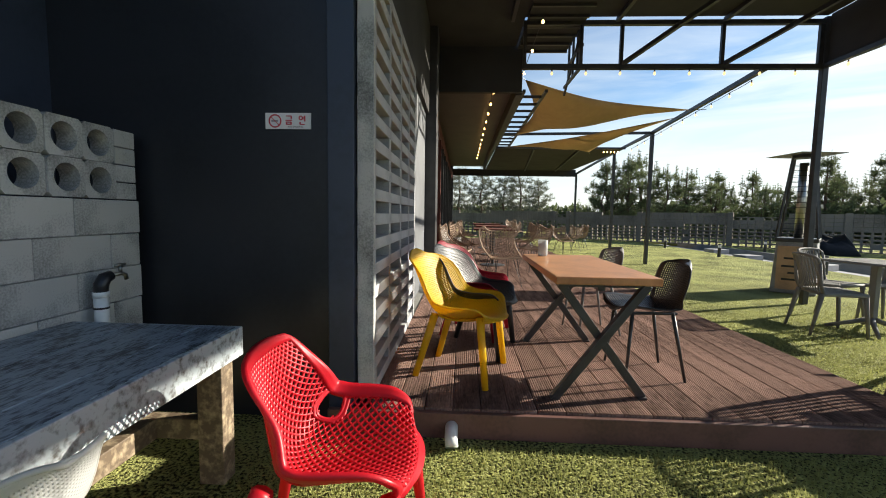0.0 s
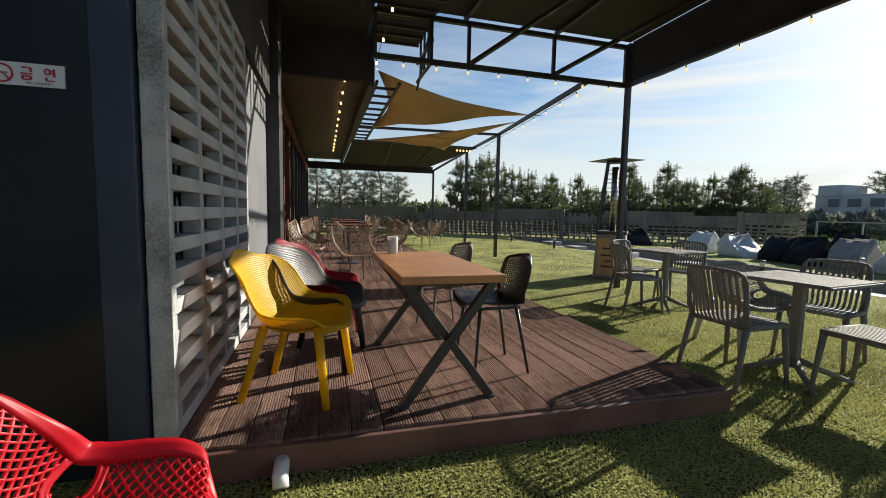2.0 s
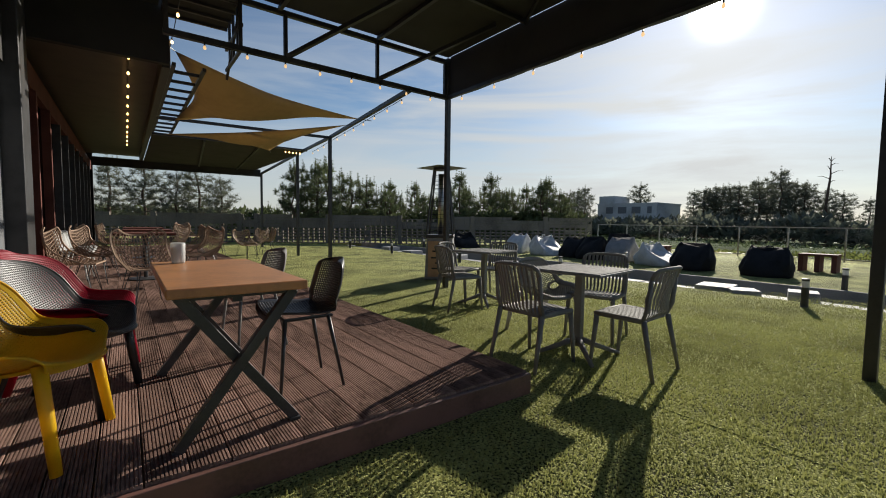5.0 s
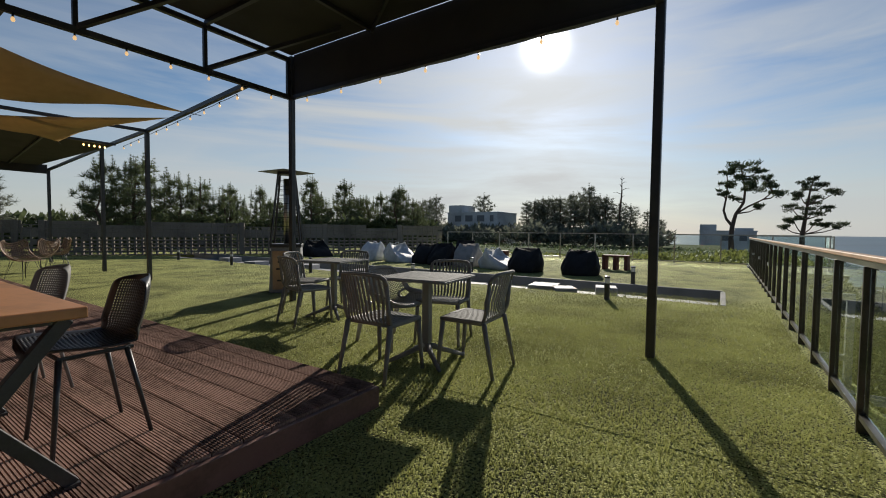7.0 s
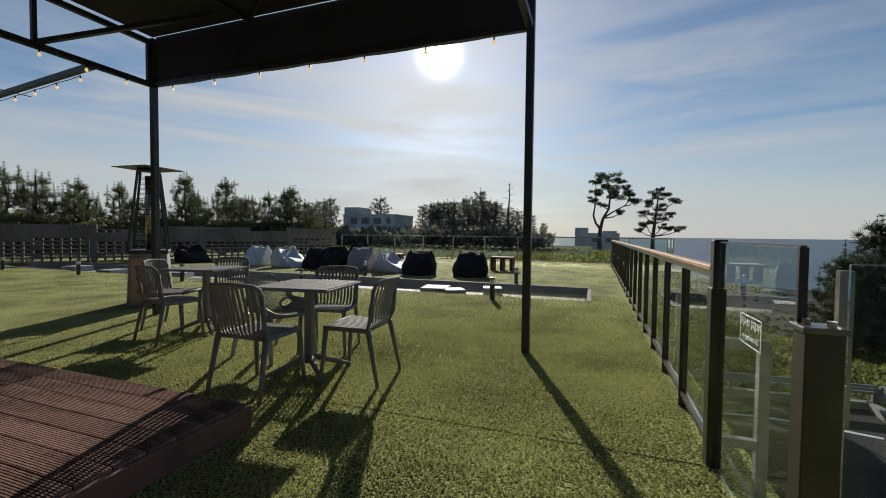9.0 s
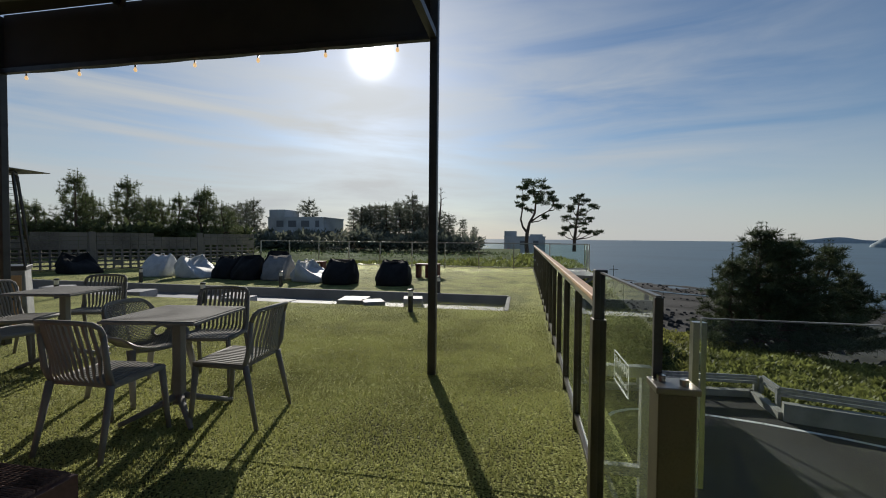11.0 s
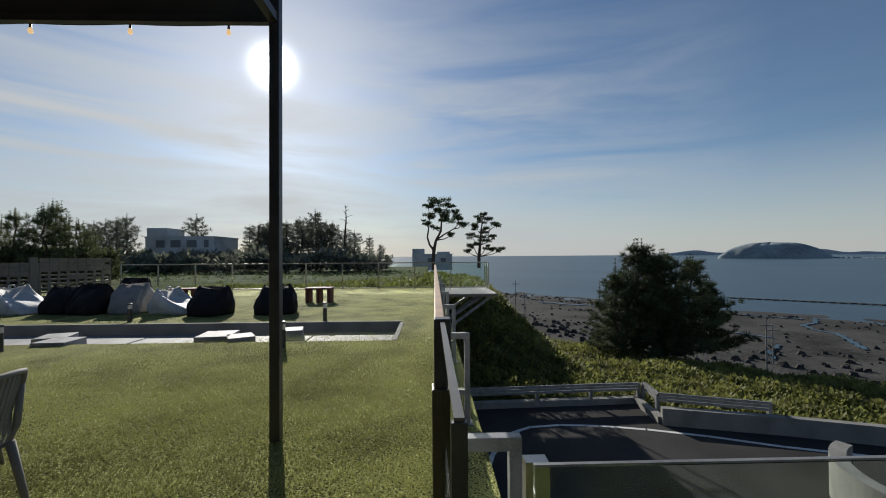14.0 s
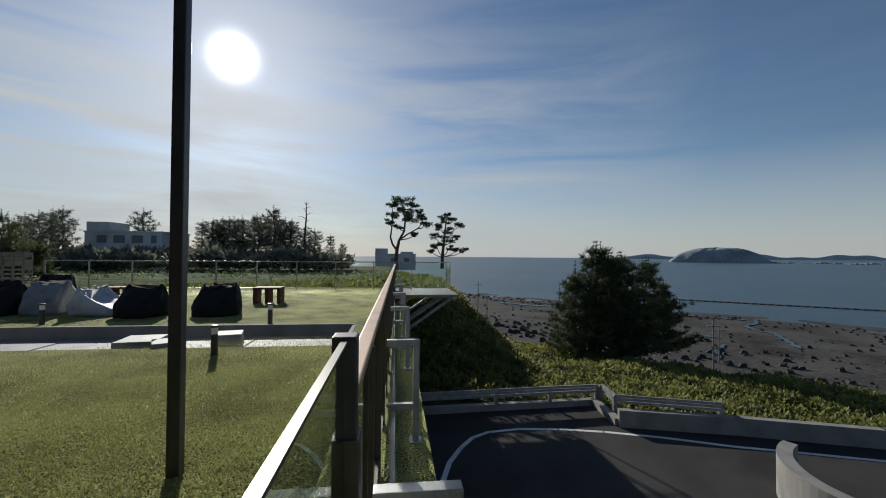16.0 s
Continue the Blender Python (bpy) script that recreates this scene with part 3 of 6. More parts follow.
# deck
deck = thing("deck", "low red-brown ribbed composite deck", "deck", kind="structure")
part("deck_frame", boxed(-2.1, 0.86, 3.99, 20.5, 0.0, 0.118), FASCIA, deck)
part("fascia", boxed(-2.32, 0.885, 3.955, 3.99, 0.0, 0.135, 0.004), FASCIA, deck, "dark brown front board")
part("side_fascia", boxed(0.86, 0.885, 3.99, 20.5, 0.0, 0.135, 0.004), FASCIA, deck, "dark brown side board")
drain = thing("drain_pipe", "short white plastic drain pipe end under the deck", "pipe")
part("pipe", tubed([(-1.66, 3.98, .07), (-1.66, 3.87, .05), (-1.655, 3.84, .02)], .033, 14), PVC, drain, smooth=True)

# canopy: roof, skirts, trusses and posts
canopy = thing("canopy", "black steel pergola with a black fabric roof and skirt", "canopy")
part("roof", boxed(-5.0, 3.10, 2.66, 7.80, 3.84, 3.87), CANVAS, canopy, "black fabric roof")
part("skirt", boxed(3.145, 3.165, 2.70, 7.80, 3.20, 3.86), CANVAS, canopy, "black fabric skirt")
part("rear_roof", boxed(-5.0, -.83, 7.80, 8.79, 3.84, 3.87), CANVAS, canopy, "black fabric roof")
for y in (2.66, 7.85):
    part("top_beam", beam(bmesh.new(), (-0.85 if y > 5 else -5, y, 3.78), (3.14, y, 3.78), .06), BLACK_STEEL, canopy)
    part("bottom_beam", beam(bmesh.new(), (-.85, y, 3.205), (3.14, y, 3.205), .065), BLACK_STEEL, canopy)
part("side_beam", beam(bmesh.new(), (3.13, 2.66, 3.205), (3.13, 7.85, 3.205), .055), BLACK_STEEL, canopy)
for x in (-0.82, -0.06, 0.48, 1.81, 3.07):
    part("web", beam(bmesh.new(), (x, 7.85, 3.23), (x, 7.85, 3.78), .045), BLACK_STEEL, canopy)
for x in (0.5, 1.83):
    part("brace", beam(bmesh.new(), (x, 7.83, 3.24), (x + 1.0, 6.4, 3.80), .05), BLACK_STEEL, canopy)
for i, x in enumerate((-3.6, -2.3, -1.0, 0.4, 1.8)):
    part("rafter", beam(bmesh.new(), (x, 2.7, 3.80), (x, 7.8, 3.80), .05), BLACK_STEEL, canopy)
for y in (4.3, 6.1):
    part("purlin", beam(bmesh.new(), (-4.9, y, 3.795), (3.1, y, 3.795), .045), BLACK_STEEL, canopy)
part("cross_brace", beam(bmesh.new(), (1.9, 4.4, 3.775), (3.08, 6.1, 3.775), .035), BLACK_STEEL, canopy)
part("cross_brace", beam(bmesh.new(), (1.9, 6.1, 3.765), (3.08, 4.4, 3.765), .035), BLACK_STEEL, canopy)
for x, y in ((3.12, 2.66), (3.13, 7.85)):
    part("post", boxed(x - .032, x + .045, y - .045, y + .032, 0, 3.84, .006), BLACK_STEEL, canopy)
# strip roof and ladder frames along the building's edge
part("strip_roof", boxed(-0.80, -0.02, 7.0, 8.85, 3.80, 3.83), CANVAS, canopy, "black fabric strip")
for i in range(7):
    y = 7.05 + i * .3
    part("rung", beam(bmesh.new(), (-.8, y, 3.78), (-.02, y, 3.78), .035), BLACK_STEEL, canopy)
for z in (3.22, 3.50):
    part("side_rail", beam(bmesh.new(), (-.04, 7.85, z), (-.04, 8.85, z), .035), BLACK_STEEL, canopy)
for y in (8.1, 8.35, 8.6):
    part("upright", beam(bmesh.new(), (-.04, y, 3.22), (-.04, y, 3.79), .03), BLACK_STEEL, canopy)
part("brace", beam(bmesh.new(), (-.04, 7.9, 3.76), (-.04, 8.85, 3.10), .03), BLACK_STEEL, canopy)

frame2 = thing("pergola_frame", "open black steel pergola frame with slim posts", "pergola")
part("ladder_rail", beam(bmesh.new(), (-.66, 8.95, 3.20), (-.66, 15.2, 3.20), .045), BLACK_STEEL, frame2)
part("ladder_rail", beam(bmesh.new(), (-.30, 8.95, 3.20), (-.30, 15.2, 3.20), .045), BLACK_STEEL, frame2)
for i in range(12):
    y = 9.3 + i * .5
    part("rung", beam(bmesh.new(), (-.66, y, 3.20), (-.30, y, 3.20), .04), BLACK_STEEL, frame2)
line = [(2.38, 7.85, 3.19), (2.95, 12.5, 3.225), (3.1, 15.5, 3.19), (3.2, 20.3, 2.98)]
for a, b in zip(line, line[1:]):
    part("long_beam", beam(bmesh.new(), a, b, .065), BLACK_STEEL, frame2)
part("cross_beam", beam(bmesh.new(), (-.7, 12.7, 3.20), (2.95, 12.5, 3.22), .06), BLACK_STEEL, frame2)
for a in line[1:]:
    part("post", beam(bmesh.new(), (a[0], a[1], 0), (a[0], a[1], a[2]), .075), BLACK_STEEL, frame2)
far_can = thing("far_canopy", "black fabric canopy over the far deck", "canopy")
part("roof", boxed(-0.68, 2.98, 14.3, 20.4, 3.11, 3.15), CANVAS, far_can)
part("front_beam", beam(bmesh.new(), (-.7, 14.27, 3.12), (2.98, 14.27, 3.12), .05), BLACK_STEEL, far_can)
part("edge_skirt", boxed(-2.1, 3.2, 20.42, 20.46, 2.86, 3.15), CANVAS, far_can)
for x in (0.4, 1.7):
    part("rafter", beam(bmesh.new(), (x, 14.3, 3.085), (x + .6, 20.3, 3.085), .045), BLACK_STEEL, far_can)


def sail(label, a, b, c, sag):
    """A three-cornered sail with hollow edges that hangs a little."""
    a, b, c = Vector(a), Vector(b), Vector(c)
    mid = (a + b + c) / 3
    n = 18
    bmm = bmesh.new()
    rows = []
    for i in range(n + 1):
        row = []
        for j in range(n + 1 - i):
            u, v = i / n, j / n
            w = 1 - u - v
            p = a * u + b * v + c * w
            hollow = 4 * (u * v + v * w + w * u) - 27 * u * v * w * .45
            p = p.lerp(mid, .27 * max(0, hollow) * (1 - 9 * u * v * w))
            p.z -= sag * 27 * u * v * w - .05 * math.sin(9 * u + 4 * v) * u * w
            row.append(bmm.verts.new(p))
        rows.append(row)
    for i in range(n):
        for j in range(n - i):
            bmm.faces.new((rows[i][j], rows[i + 1][j], rows[i][j + 1]))
            if j < n - i - 1:
                bmm.faces.new((rows[i + 1][j], rows[i + 1][j + 1], rows[i][j + 1]))
    s = thing("shade_sail", label, "shade sail", "sails over the deck")
    part("cloth", bmm, SAIL, s, smooth=True, solid=.004)
    for p in (a, b, c):
        part("tension_cord", tubed([p, p + (p - mid).normalized() * .25], .006, 6), BLACK_STEEL, s)
    return s


sail("tan triangular shade sail strung between beams", (-.63, 9.1, 3.42), (2.64, 10.15, 3.2), (-.40, 12.3, 3.10), .26)
sail("tan triangular shade sail behind the cross beam", (-.50, 13.6, 3.02), (2.66, 10.8, 3.2), (1.9, 14.1, 2.98), .14)

# strings of bulbs
def bulb_string(label, pts, lit):
    s = thing("string_lights", label, "string lights", "strings of bulbs")
    line_pts = []
    for a, b in zip(pts, pts[1:]):
        a, b = Vector(a), Vector(b)
        for k in range(4):
            p = a.lerp(b, k / 4)
            p.z -= .010 * math.sin(math.pi * k / 4)
            line_pts.append(p)
    line_pts.append(Vector(pts[-1]))
    part("cable", tubed(line_pts, .005, 5), BLACK_PLASTIC, s)
    for p in pts:
        x, y, z = p
        part("socket", lathe([(.008, z), (.010, z - .032), (.008, z - .036)], 8, (x, y)), BLACK_PLASTIC, s)
        part("bulb", lathe([(.008, z - .035), (.016, z - .052), (.018, z - .064), (.012, z - .078), (.003, z - .082)], 10, (x, y)), BULB_ON if lit else BULB_FAINT, s, smooth=True)
    return s


bulb_string("string of amber bulbs along the canopy skirt", [(3.17, 3.03 + i * .748, 3.19) for i in range(7)], False)
bulb_string("string of amber bulbs along the truss", [(-.45 + i * .457, 7.81, 3.165) for i in range(8)], False)
bulb_string("string of amber bulbs along the pergola beam", [(2.45 + .12 * i * .62, 8.2 + i * .62, 3.14) for i in range(11)], False)
bulb_string("string of lit amber bulbs under the soffit", [(-1.15, 9.1 + i * .75, 3.27) for i in range(12)], True)
bulb_string("string of lit amber bulbs along the roof edge", [(-.68, 7.3 + i * .8, 3.62 - .05 * i) for i in range(8)], True)
bulb_string("string of lit bulbs on the far canopy edge", [(2.4 + i * .1, 14.35, 3.085) for i in range(5)], True)

# joint between two runs of turf
structure("ground_joint", boxed(1.373, 1.378, 1.46, 3.9, .001, .004), SOIL, "dark joint between two runs of artificial turf", "turf joint")


# ---- railing along the terrace edge ----
RY = 1.435
rail = thing("glass_railing", "steel and glass railing with a wooden handrail", "railing")
part("handrail", boxed(1.45, 17.2, RY - .03, RY + .03, 1.0, 1.03, .006), RAIL_WOOD, rail, "weathered wooden handrail")
part("top_rail", boxed(1.45, 17.2, RY - .02, RY + .02, .965, .998), STEEL, rail)
part("bottom_rail", boxed(1.45, 17.2, RY - .022, RY + .022, .085, .115), PILLAR_STEEL, rail)
px = [2.2 + .79 * i for i in range(19)]
for x in px:
    part("post", boxed(x - .012, x + .012, RY - .03, RY + .03, 0, .965, .002), BRONZE, rail)
for a, b in zip([1.43] + px, px + [17.2]):
    g = part("pane", boxed(a + .03, b - .03, RY - .006, RY + .006, .14, .955), GLASS, rail)
    g.visible_shadow = False
# the long run draws in a little towards its far end
turn = Matrix.Translation((1.41, RY, 0))
rail.matrix_basis = turn @ Matrix.Rotation(radians(-.5), 4, "Z") @ turn.inverted()
end = thing("railing_end_panel", "frameless glass panel with a metal cap between two dark posts", "railing")
part("post", boxed(1.375, 1.44, RY - .03, RY + .03, 0, 1.165, .004), BLACK_STEEL, end)
part("post_sleeve", boxed(1.365, 1.45, RY - .038, RY + .038, 0, .92, .004), BRONZE, end)
part("cap", boxed(.5, 1.37, RY - .008, RY + .008, 1.149, 1.156), PILLAR_STEEL, end, "thin metal cap")
part("edge_post", boxed(.495, .51, RY - .012, RY + .012, .92, 1.15), BLACK_STEEL, end)
g = part("pane", boxed(.515, 1.365, RY - .006, RY + .006, .03, 1.148), GLASS, end)
g.visible_shadow = False
notice = thing("glass_notice", "white framed warning notice stuck on the glass panel", "notice")
bm = bmesh.new()
for a, b in (((.82, .737), (1.05, .737)), ((1.05, .737), (1.05, .856)), ((1.05, .856), (.82, .856)), ((.82, .856), (.82, .737))):
    beam(bm, (a[0], RY - .009, a[1]), (b[0], RY - .009, b[1]), .005, .002)
part("border", bm, SIGN_WHITE, notice)
words("lettering", "기대지 마시오", .042, SIGN_WHITE, pose(.935, RY - .009, .822, 90), notice)
words("lettering", "Do not lean on", .030, SIGN_WHITE, pose(.935, RY - .009, .768, 90), notice)
pil = thing("railing_pillar", "brushed steel clad corner pillar with a bracket on top", "pillar")
part("shaft", boxed(.425, .51, 1.355, 1.452, 0, .90, .004), BRONZE, pil)
part("cap", boxed(.418, .517, 1.347, 1.46, .90, .918, .003), PILLAR_STEEL, pil)
part("bolt", lathe([(.012, .918), (.012, .935)], 8, (.45, 1.38)), STEEL, pil)
part("bolt", lathe([(.012, .918), (.012, .935)], 8, (.48, 1.43)), STEEL, pil)
sidep = thing("side_glass_panel", "clear frameless glass panel at the terrace corner", "railing")
g = part("pane", boxed(.464, .476, -3.0, 1.335, .05, 1.100), GLASS, sidep)
g.visible_shadow = False
part("cap", boxed(.4665, .4735, -3.0, 1.335, 1.100, 1.103), GALV, sidep)
part("bracket", boxed(.52, .545, 1.30, 1.335, .6, 1.08), STEEL, sidep)

far_rail = thing("far_railing", "long glass railing with slim steel posts at the terrace end", "railing")
FX = 17.2
part("top_rail", boxed(FX - .025, FX + .025, -.85, 14.0, 1.08, 1.12), STEEL, far_rail)
part("bottom_rail", boxed(FX - .02, FX + .02, -.85, 14.0, .06, .10), STEEL, far_rail)
for i in range(11):
    y = -.82 + i * 1.48
    part("post", boxed(FX - .025, FX + .025, y - .02, y + .02, -.05, 1.08), STEEL, far_rail)
    if i < 10:
        g = part("pane", boxed(FX - .005, FX + .005, y + .03, y + 1.45, .11, 1.07), GLASS, far_rail)
        g.visible_shadow = False
plat = thing("lookout_platform", "small steel lookout platform on brackets with a glass rail", "platform")
part("floor_plate", boxed(15.2, 18.6, -.95, 1.3, -.12, -.02), PILLAR_STEEL, plat)
for x in (15.6, 17.9):
    part("bracket", beam(bmesh.new(), (x, 1.25, -1.6), (x, -.8, -.14), .1), GALV, plat)
    part("bracket", beam(bmesh.new(), (x + .25, 1.25, -1.3), (x + .25, -.5, -.14), .1), GALV, plat)
for x in (17.2, 18.5):
    part("rail_post", boxed(x - .02, x + .02, -.93, -.89, -.02, 1.08), STEEL, plat)
part("rail", boxed(17.2, 18.6, -.93, -.89, 1.06, 1.1), STEEL, plat)
g = part("pane", boxed(17.2, 18.6, -.915, -.905, .05, 1.05), GLASS, plat)
g.visible_shadow = False
part("rail", boxed(18.56, 18.6, -.93, 1.3, 1.06, 1.1), STEEL, plat)
g = part("pane", boxed(18.575, 18.585, -.9, 1.3, .05, 1.05), GLASS, plat)
g.visible_shadow = False

# steel outriggers below the railing
out = thing("steel_outrigger", "galvanised steel outrigger frame outside the railing", "steel frame")
for i in range(7):
    x = 1.74 + 2.45 * i
    part("arm", boxed(x - .03, x + .03, 1.085, 1.38, .54, .60, .003), GALV, out)
    part("lower_arm", boxed(x - .025, x + .025, 1.14, 1.38, -.03, .025, .003), GALV, out)
    part("upright", boxed(x - .03, x + .03, 1.085, 1.14, -.32, .54, .003), GALV, out)
    part("foot_plate", boxed(x - .07, x + .07, 1.06, 1.17, -.32, -.31), GALV, out)
structure("wall_ledge", boxed(1.4, 17, 1.0, 1.295, -3.6, -.705), KERB, "concrete wall under the narrow ledge", "retaining wall")
structure("ground_ledge", boxed(1.4, 17, .99, 1.295, -.7, -.32), TURF, "narrow strip of turf outside the railing", "artificial turf")
structure("wall_retaining", boxed(.45, 17, 1.30, 1.385, -3.6, -.03), KERB, "concrete retaining wall under the terrace edge", "retaining wall")
structure("wall_retaining_side", boxed(.35, .5, -6, 1.1, -3.6, -.02), KERB, "concrete retaining wall under the corner", "retaining wall")

# ---- furniture kinds ----
def net_armchair(mat, label):
    """Moulded armchair: lozenge net shell in a broad rim, a slot behind each arm, four legs. It faces -y."""
    ch = thing("net_armchair", label, "chair", "moulded net armchairs")
    prof = curve([(0, -.27, .40), (.08, -.245, .415), (.4, .03, .38), (.54, .125, .405), (.66, .165, .49), (.82, .195, .63), (1, .225, .77)])
    wide = curve([(0, .22), (.12, .265), (.45, .285), (.62, .265), (.8, .222), (.92, .195), (.97, .172), (1, .14)])
    lift = curve([(0, 0), (.08, .06), (.2, .115), (.45, .145), (.56, .125), (.66, .08), (.8, .02), (1, -.015)])
    ahead = curve([(0, .06), (.1, .02), (.3, -.01), (.45, -.045), (.6, -.09), (.75, -.10), (.9, -.05), (1, -.015)])

    def P(u, v):
        y, z = prof(v)
        s = 2 * u - 1
        k = abs(s) ** 2.2
        return Vector((wide(v)[0] * s, y + ahead(v)[0] * k - .02 * (1 - s * s) * (v < .01), z + lift(v)[0] * k))

    def slot(u, v):
        s = abs(2 * u - 1)
        return abs((s - .76) / .15) ** 3 + abs((v - .50) / .088) ** 3
    part("net_shell", diamond_net(P, 36, 56, .74, lambda u, v: slot(u, v) > 1.2), mat, ch, smooth=True, solid=.010)
    part("rim", net(P, 44, 60, .5, 100, lambda u, v: u < .065 or u > .935 or v > .945 or v < .035), mat, ch, smooth=True, solid=.017)
    part("slot_panel", net(P, 88, 120, .5, 200, lambda u, v: 1 < slot(u, v) < 2.4), mat, ch, smooth=True, solid=.014)
    for sx in (-1, 1):
        ring = []
        for i in range(24):
            t = 2 * math.pi * i / 24
            ca, sa = math.cos(t), math.sin(t)
            r = (abs(ca) ** 3 + abs(sa) ** 3) ** (-1 / 3)
            ring.append(P(.5 + sx * (.76 + .155 * r * ca) / 2, .50 + .090 * r * sa))
        part("slot_rim", tubed(ring, .009, 6, closed=True), mat, ch, smooth=True)
        part("leg", tubed([(sx * .235, -.205, .43), (sx * .262, -.25, .2), (sx * .272, -.275, 0)], [.032, .024, .017], 8), mat, ch, smooth=True)
        part("leg", tubed([(sx * .20, .14, .42), (sx * .24, .235, .2), (sx * .255, .275, 0)], [.032, .024, .017], 8), mat, ch, smooth=True)
    return ch


def bucket_armchair(mat, label):
    """Moulded bucket armchair: a low pierced tub with flared arms on four round legs. It faces -y."""
    ch = thing("bucket_armchair", label, "chair", "bucket armchairs")
    prof = curve([(0, -.30, .385), (.08, -.265, .40), (.36, -.02, .362), (.5, .115, .385), (.62, .19, .475), (.8, .265, .62), (1, .335, .785)])
    wide = curve([(0, .21), (.08, .27), (.2, .31), (.45, .33), (.66, .325), (.82, .30), (.92, .25), (.97, .19), (1, .12)])
    lift = curve([(0, .0), (.07, .035), (.18, .095), (.4, .125), (.52, .115), (.64, .075), (.8, .03), (.92, .005), (1, -.035)])
    ahead = curve([(0, .10), (.1, .03), (.3, -.01), (.5, -.06), (.66, -.10), (.82, -.11), (.92, -.07), (1, -.02)])

    def P(u, v):
        y, z = prof(v)
        s = 2 * u - 1
        k = abs(s) ** 2.1
        return Vector((wide(v)[0] * s, y + ahead(v)[0] * k, z + lift(v)[0] * k))
    part("shell", net(P, 60, 70, .50, 2), mat, ch, smooth=True, solid=.006)
    edge = [P(0, j / 40) for j in range(41)] + [P(i / 12, 1) for i in range(1, 12)] + [P(1, 1 - j / 40) for j in range(41)] + [P(1 - i / 12, 0) for i in range(1, 12)]
    part("rim", tubed(edge, .006, 6, closed=True), mat, ch, smooth=True)
    tray = bmesh.new()
    for i in range(10):
        for j in range(10):
            q = [tray.verts.new(P(.24 + .052 * a, .07 + .044 * b) - Vector((0, 0, .016))) for a, b in ((i, j), (i + 1, j), (i + 1, j + 1), (i, j + 1))]
            tray.faces.new(q)
    bmesh.ops.remove_doubles(tray, verts=tray.verts, dist=.0005)
    part("seat_pan", tray, mat, ch, "smooth underside of the seat", True, .012)
    for sx in (-1, 1):
        part("leg", tubed([(sx * .215, -.185, .42), (sx * .245, -.235, 0)], [.025, .020], 14), mat, ch, smooth=True)
        part("leg", tubed([(sx * .165, .12, .40), (sx * .20, .235, 0)], [.025, .020], 14), mat, ch, smooth=True)
    return ch


def side_chair(mat, leg_mat, label):
    """Pierced plastic shell on a thin metal frame. It faces -y."""
    ch = thing("side_chair", label, "chair", "pierced side chairs")
    prof = curve([(0, -.235, .415), (.08, -.205, .445), (.38, .05, .425), (.52, .14, .445), (.66, .19, .525), (1, .25, .755)])
    wide = curve([(0, .14), (.05, .20), (.2, .235), (.45, .22), (.62, .215), (.8, .215), (.92, .195), (.97, .16), (1, .10)])

    def P(u, v):
        y, z = prof(v)
        s = 2 * u - 1
        back = max(0, min(1, (v - .45) / .2))
        return Vector((wide(v)[0] * s, y - .075 * s * s * back, z + .04 * s * s * (1 - back) - .02 * s * s * (v > .93) * (v - .93) / .07))
    part("shell", net(P, 30, 48, .55, 2), mat, ch, smooth=True, solid=.007)
    part("seat_frame", tubed([(-.15, -.15, .425), (.15, -.15, .425), (.14, .12, .425), (-.14, .12, .425)], .010, 8, closed=True), leg_mat, ch)
    for sx in (-1, 1):
        part("leg", tubed([(sx * .15, -.15, .425), (sx * .19, -.19, 0)], [.013, .009], 8), leg_mat, ch, smooth=True)
        part("leg", tubed([(sx * .14, .10, .425), (sx * .18, .18, 0)], [.013, .009], 8), leg_mat, ch, smooth=True)
    return ch


def slat_chair(mat, label):
    """Moulded garden chair: slats run from the front of the seat over and up the back. It faces -y."""
    ch = thing("slat_chair", label, "chair", "slatted garden chairs")
    prof = curve([(0, -.235, .425), (.08, -.205, .45), (.45, .12, .435), (.56, .175, .47), (.68, .20, .56), (1, .265, .80)])
    n = 12
    for i in range(n):
        s = -1 + 2 * i / (n - 1)
        b = bmesh.new()
        prev = None
        for j in range(15):
            v = j / 14
            y, z = prof(v)
            back = max(0, min(1, (v - .5) / .2))
            w0 = .192 + .012 * back
            y -= .045 * s * s * back
            ring = [b.verts.new((s * w0 + dx, y + dy * (back), z + dy * (1 - back))) for dx, dy in ((-.0095, 0), (.0095, 0), (.0095, -.012), (-.0095, -.012))]
            if prev:
                for k in range(4):
                    b.faces.new((prev[k], prev[(k + 1) % 4], ring[(k + 1) % 4], ring[k]))
            else:
                b.faces.new(ring)
            prev = ring
        b.faces.new(prev[::-1])
        part("slat", b, mat, ch, smooth=False)
    part("top_rail", tubed([(-.224, .198, .735), (-.216, .214, .78), (-.19, .236, .805), (-.1, .262, .815), (0, .272, .817), (.1, .262, .815), (.19, .236, .805), (.216, .214, .78), (.224, .198, .735)], .015, 8), mat, ch, smooth=True)
    part("front_rail", tubed([(-.215, -.225, .43), (0, -.235, .432), (.215, -.225, .43)], .017, 8), mat, ch, smooth=True)
    part("seat_bar", tubed([(-.2, .13, .42), (.2, .13, .42)], .015, 8), mat, ch, smooth=True)
    for sx in (-1, 1):
        part("side_frame", tubed([(sx * .215, -.225, .43), (sx * .22, .14, .425), (sx * .222, .175, .52), (sx * .224, .198, .74)], [.02, .02, .018, .015], 8), mat, ch, smooth=True)
        part("leg", tubed([(sx * .21, -.215, .43), (sx * .232, -.25, 0)], [.022, .014], 8), mat, ch, smooth=True)
        part("leg", tubed([(sx * .215, .15, .43), (sx * .235, .24, 0)], [.022, .014], 8), mat, ch, smooth=True)
    return ch


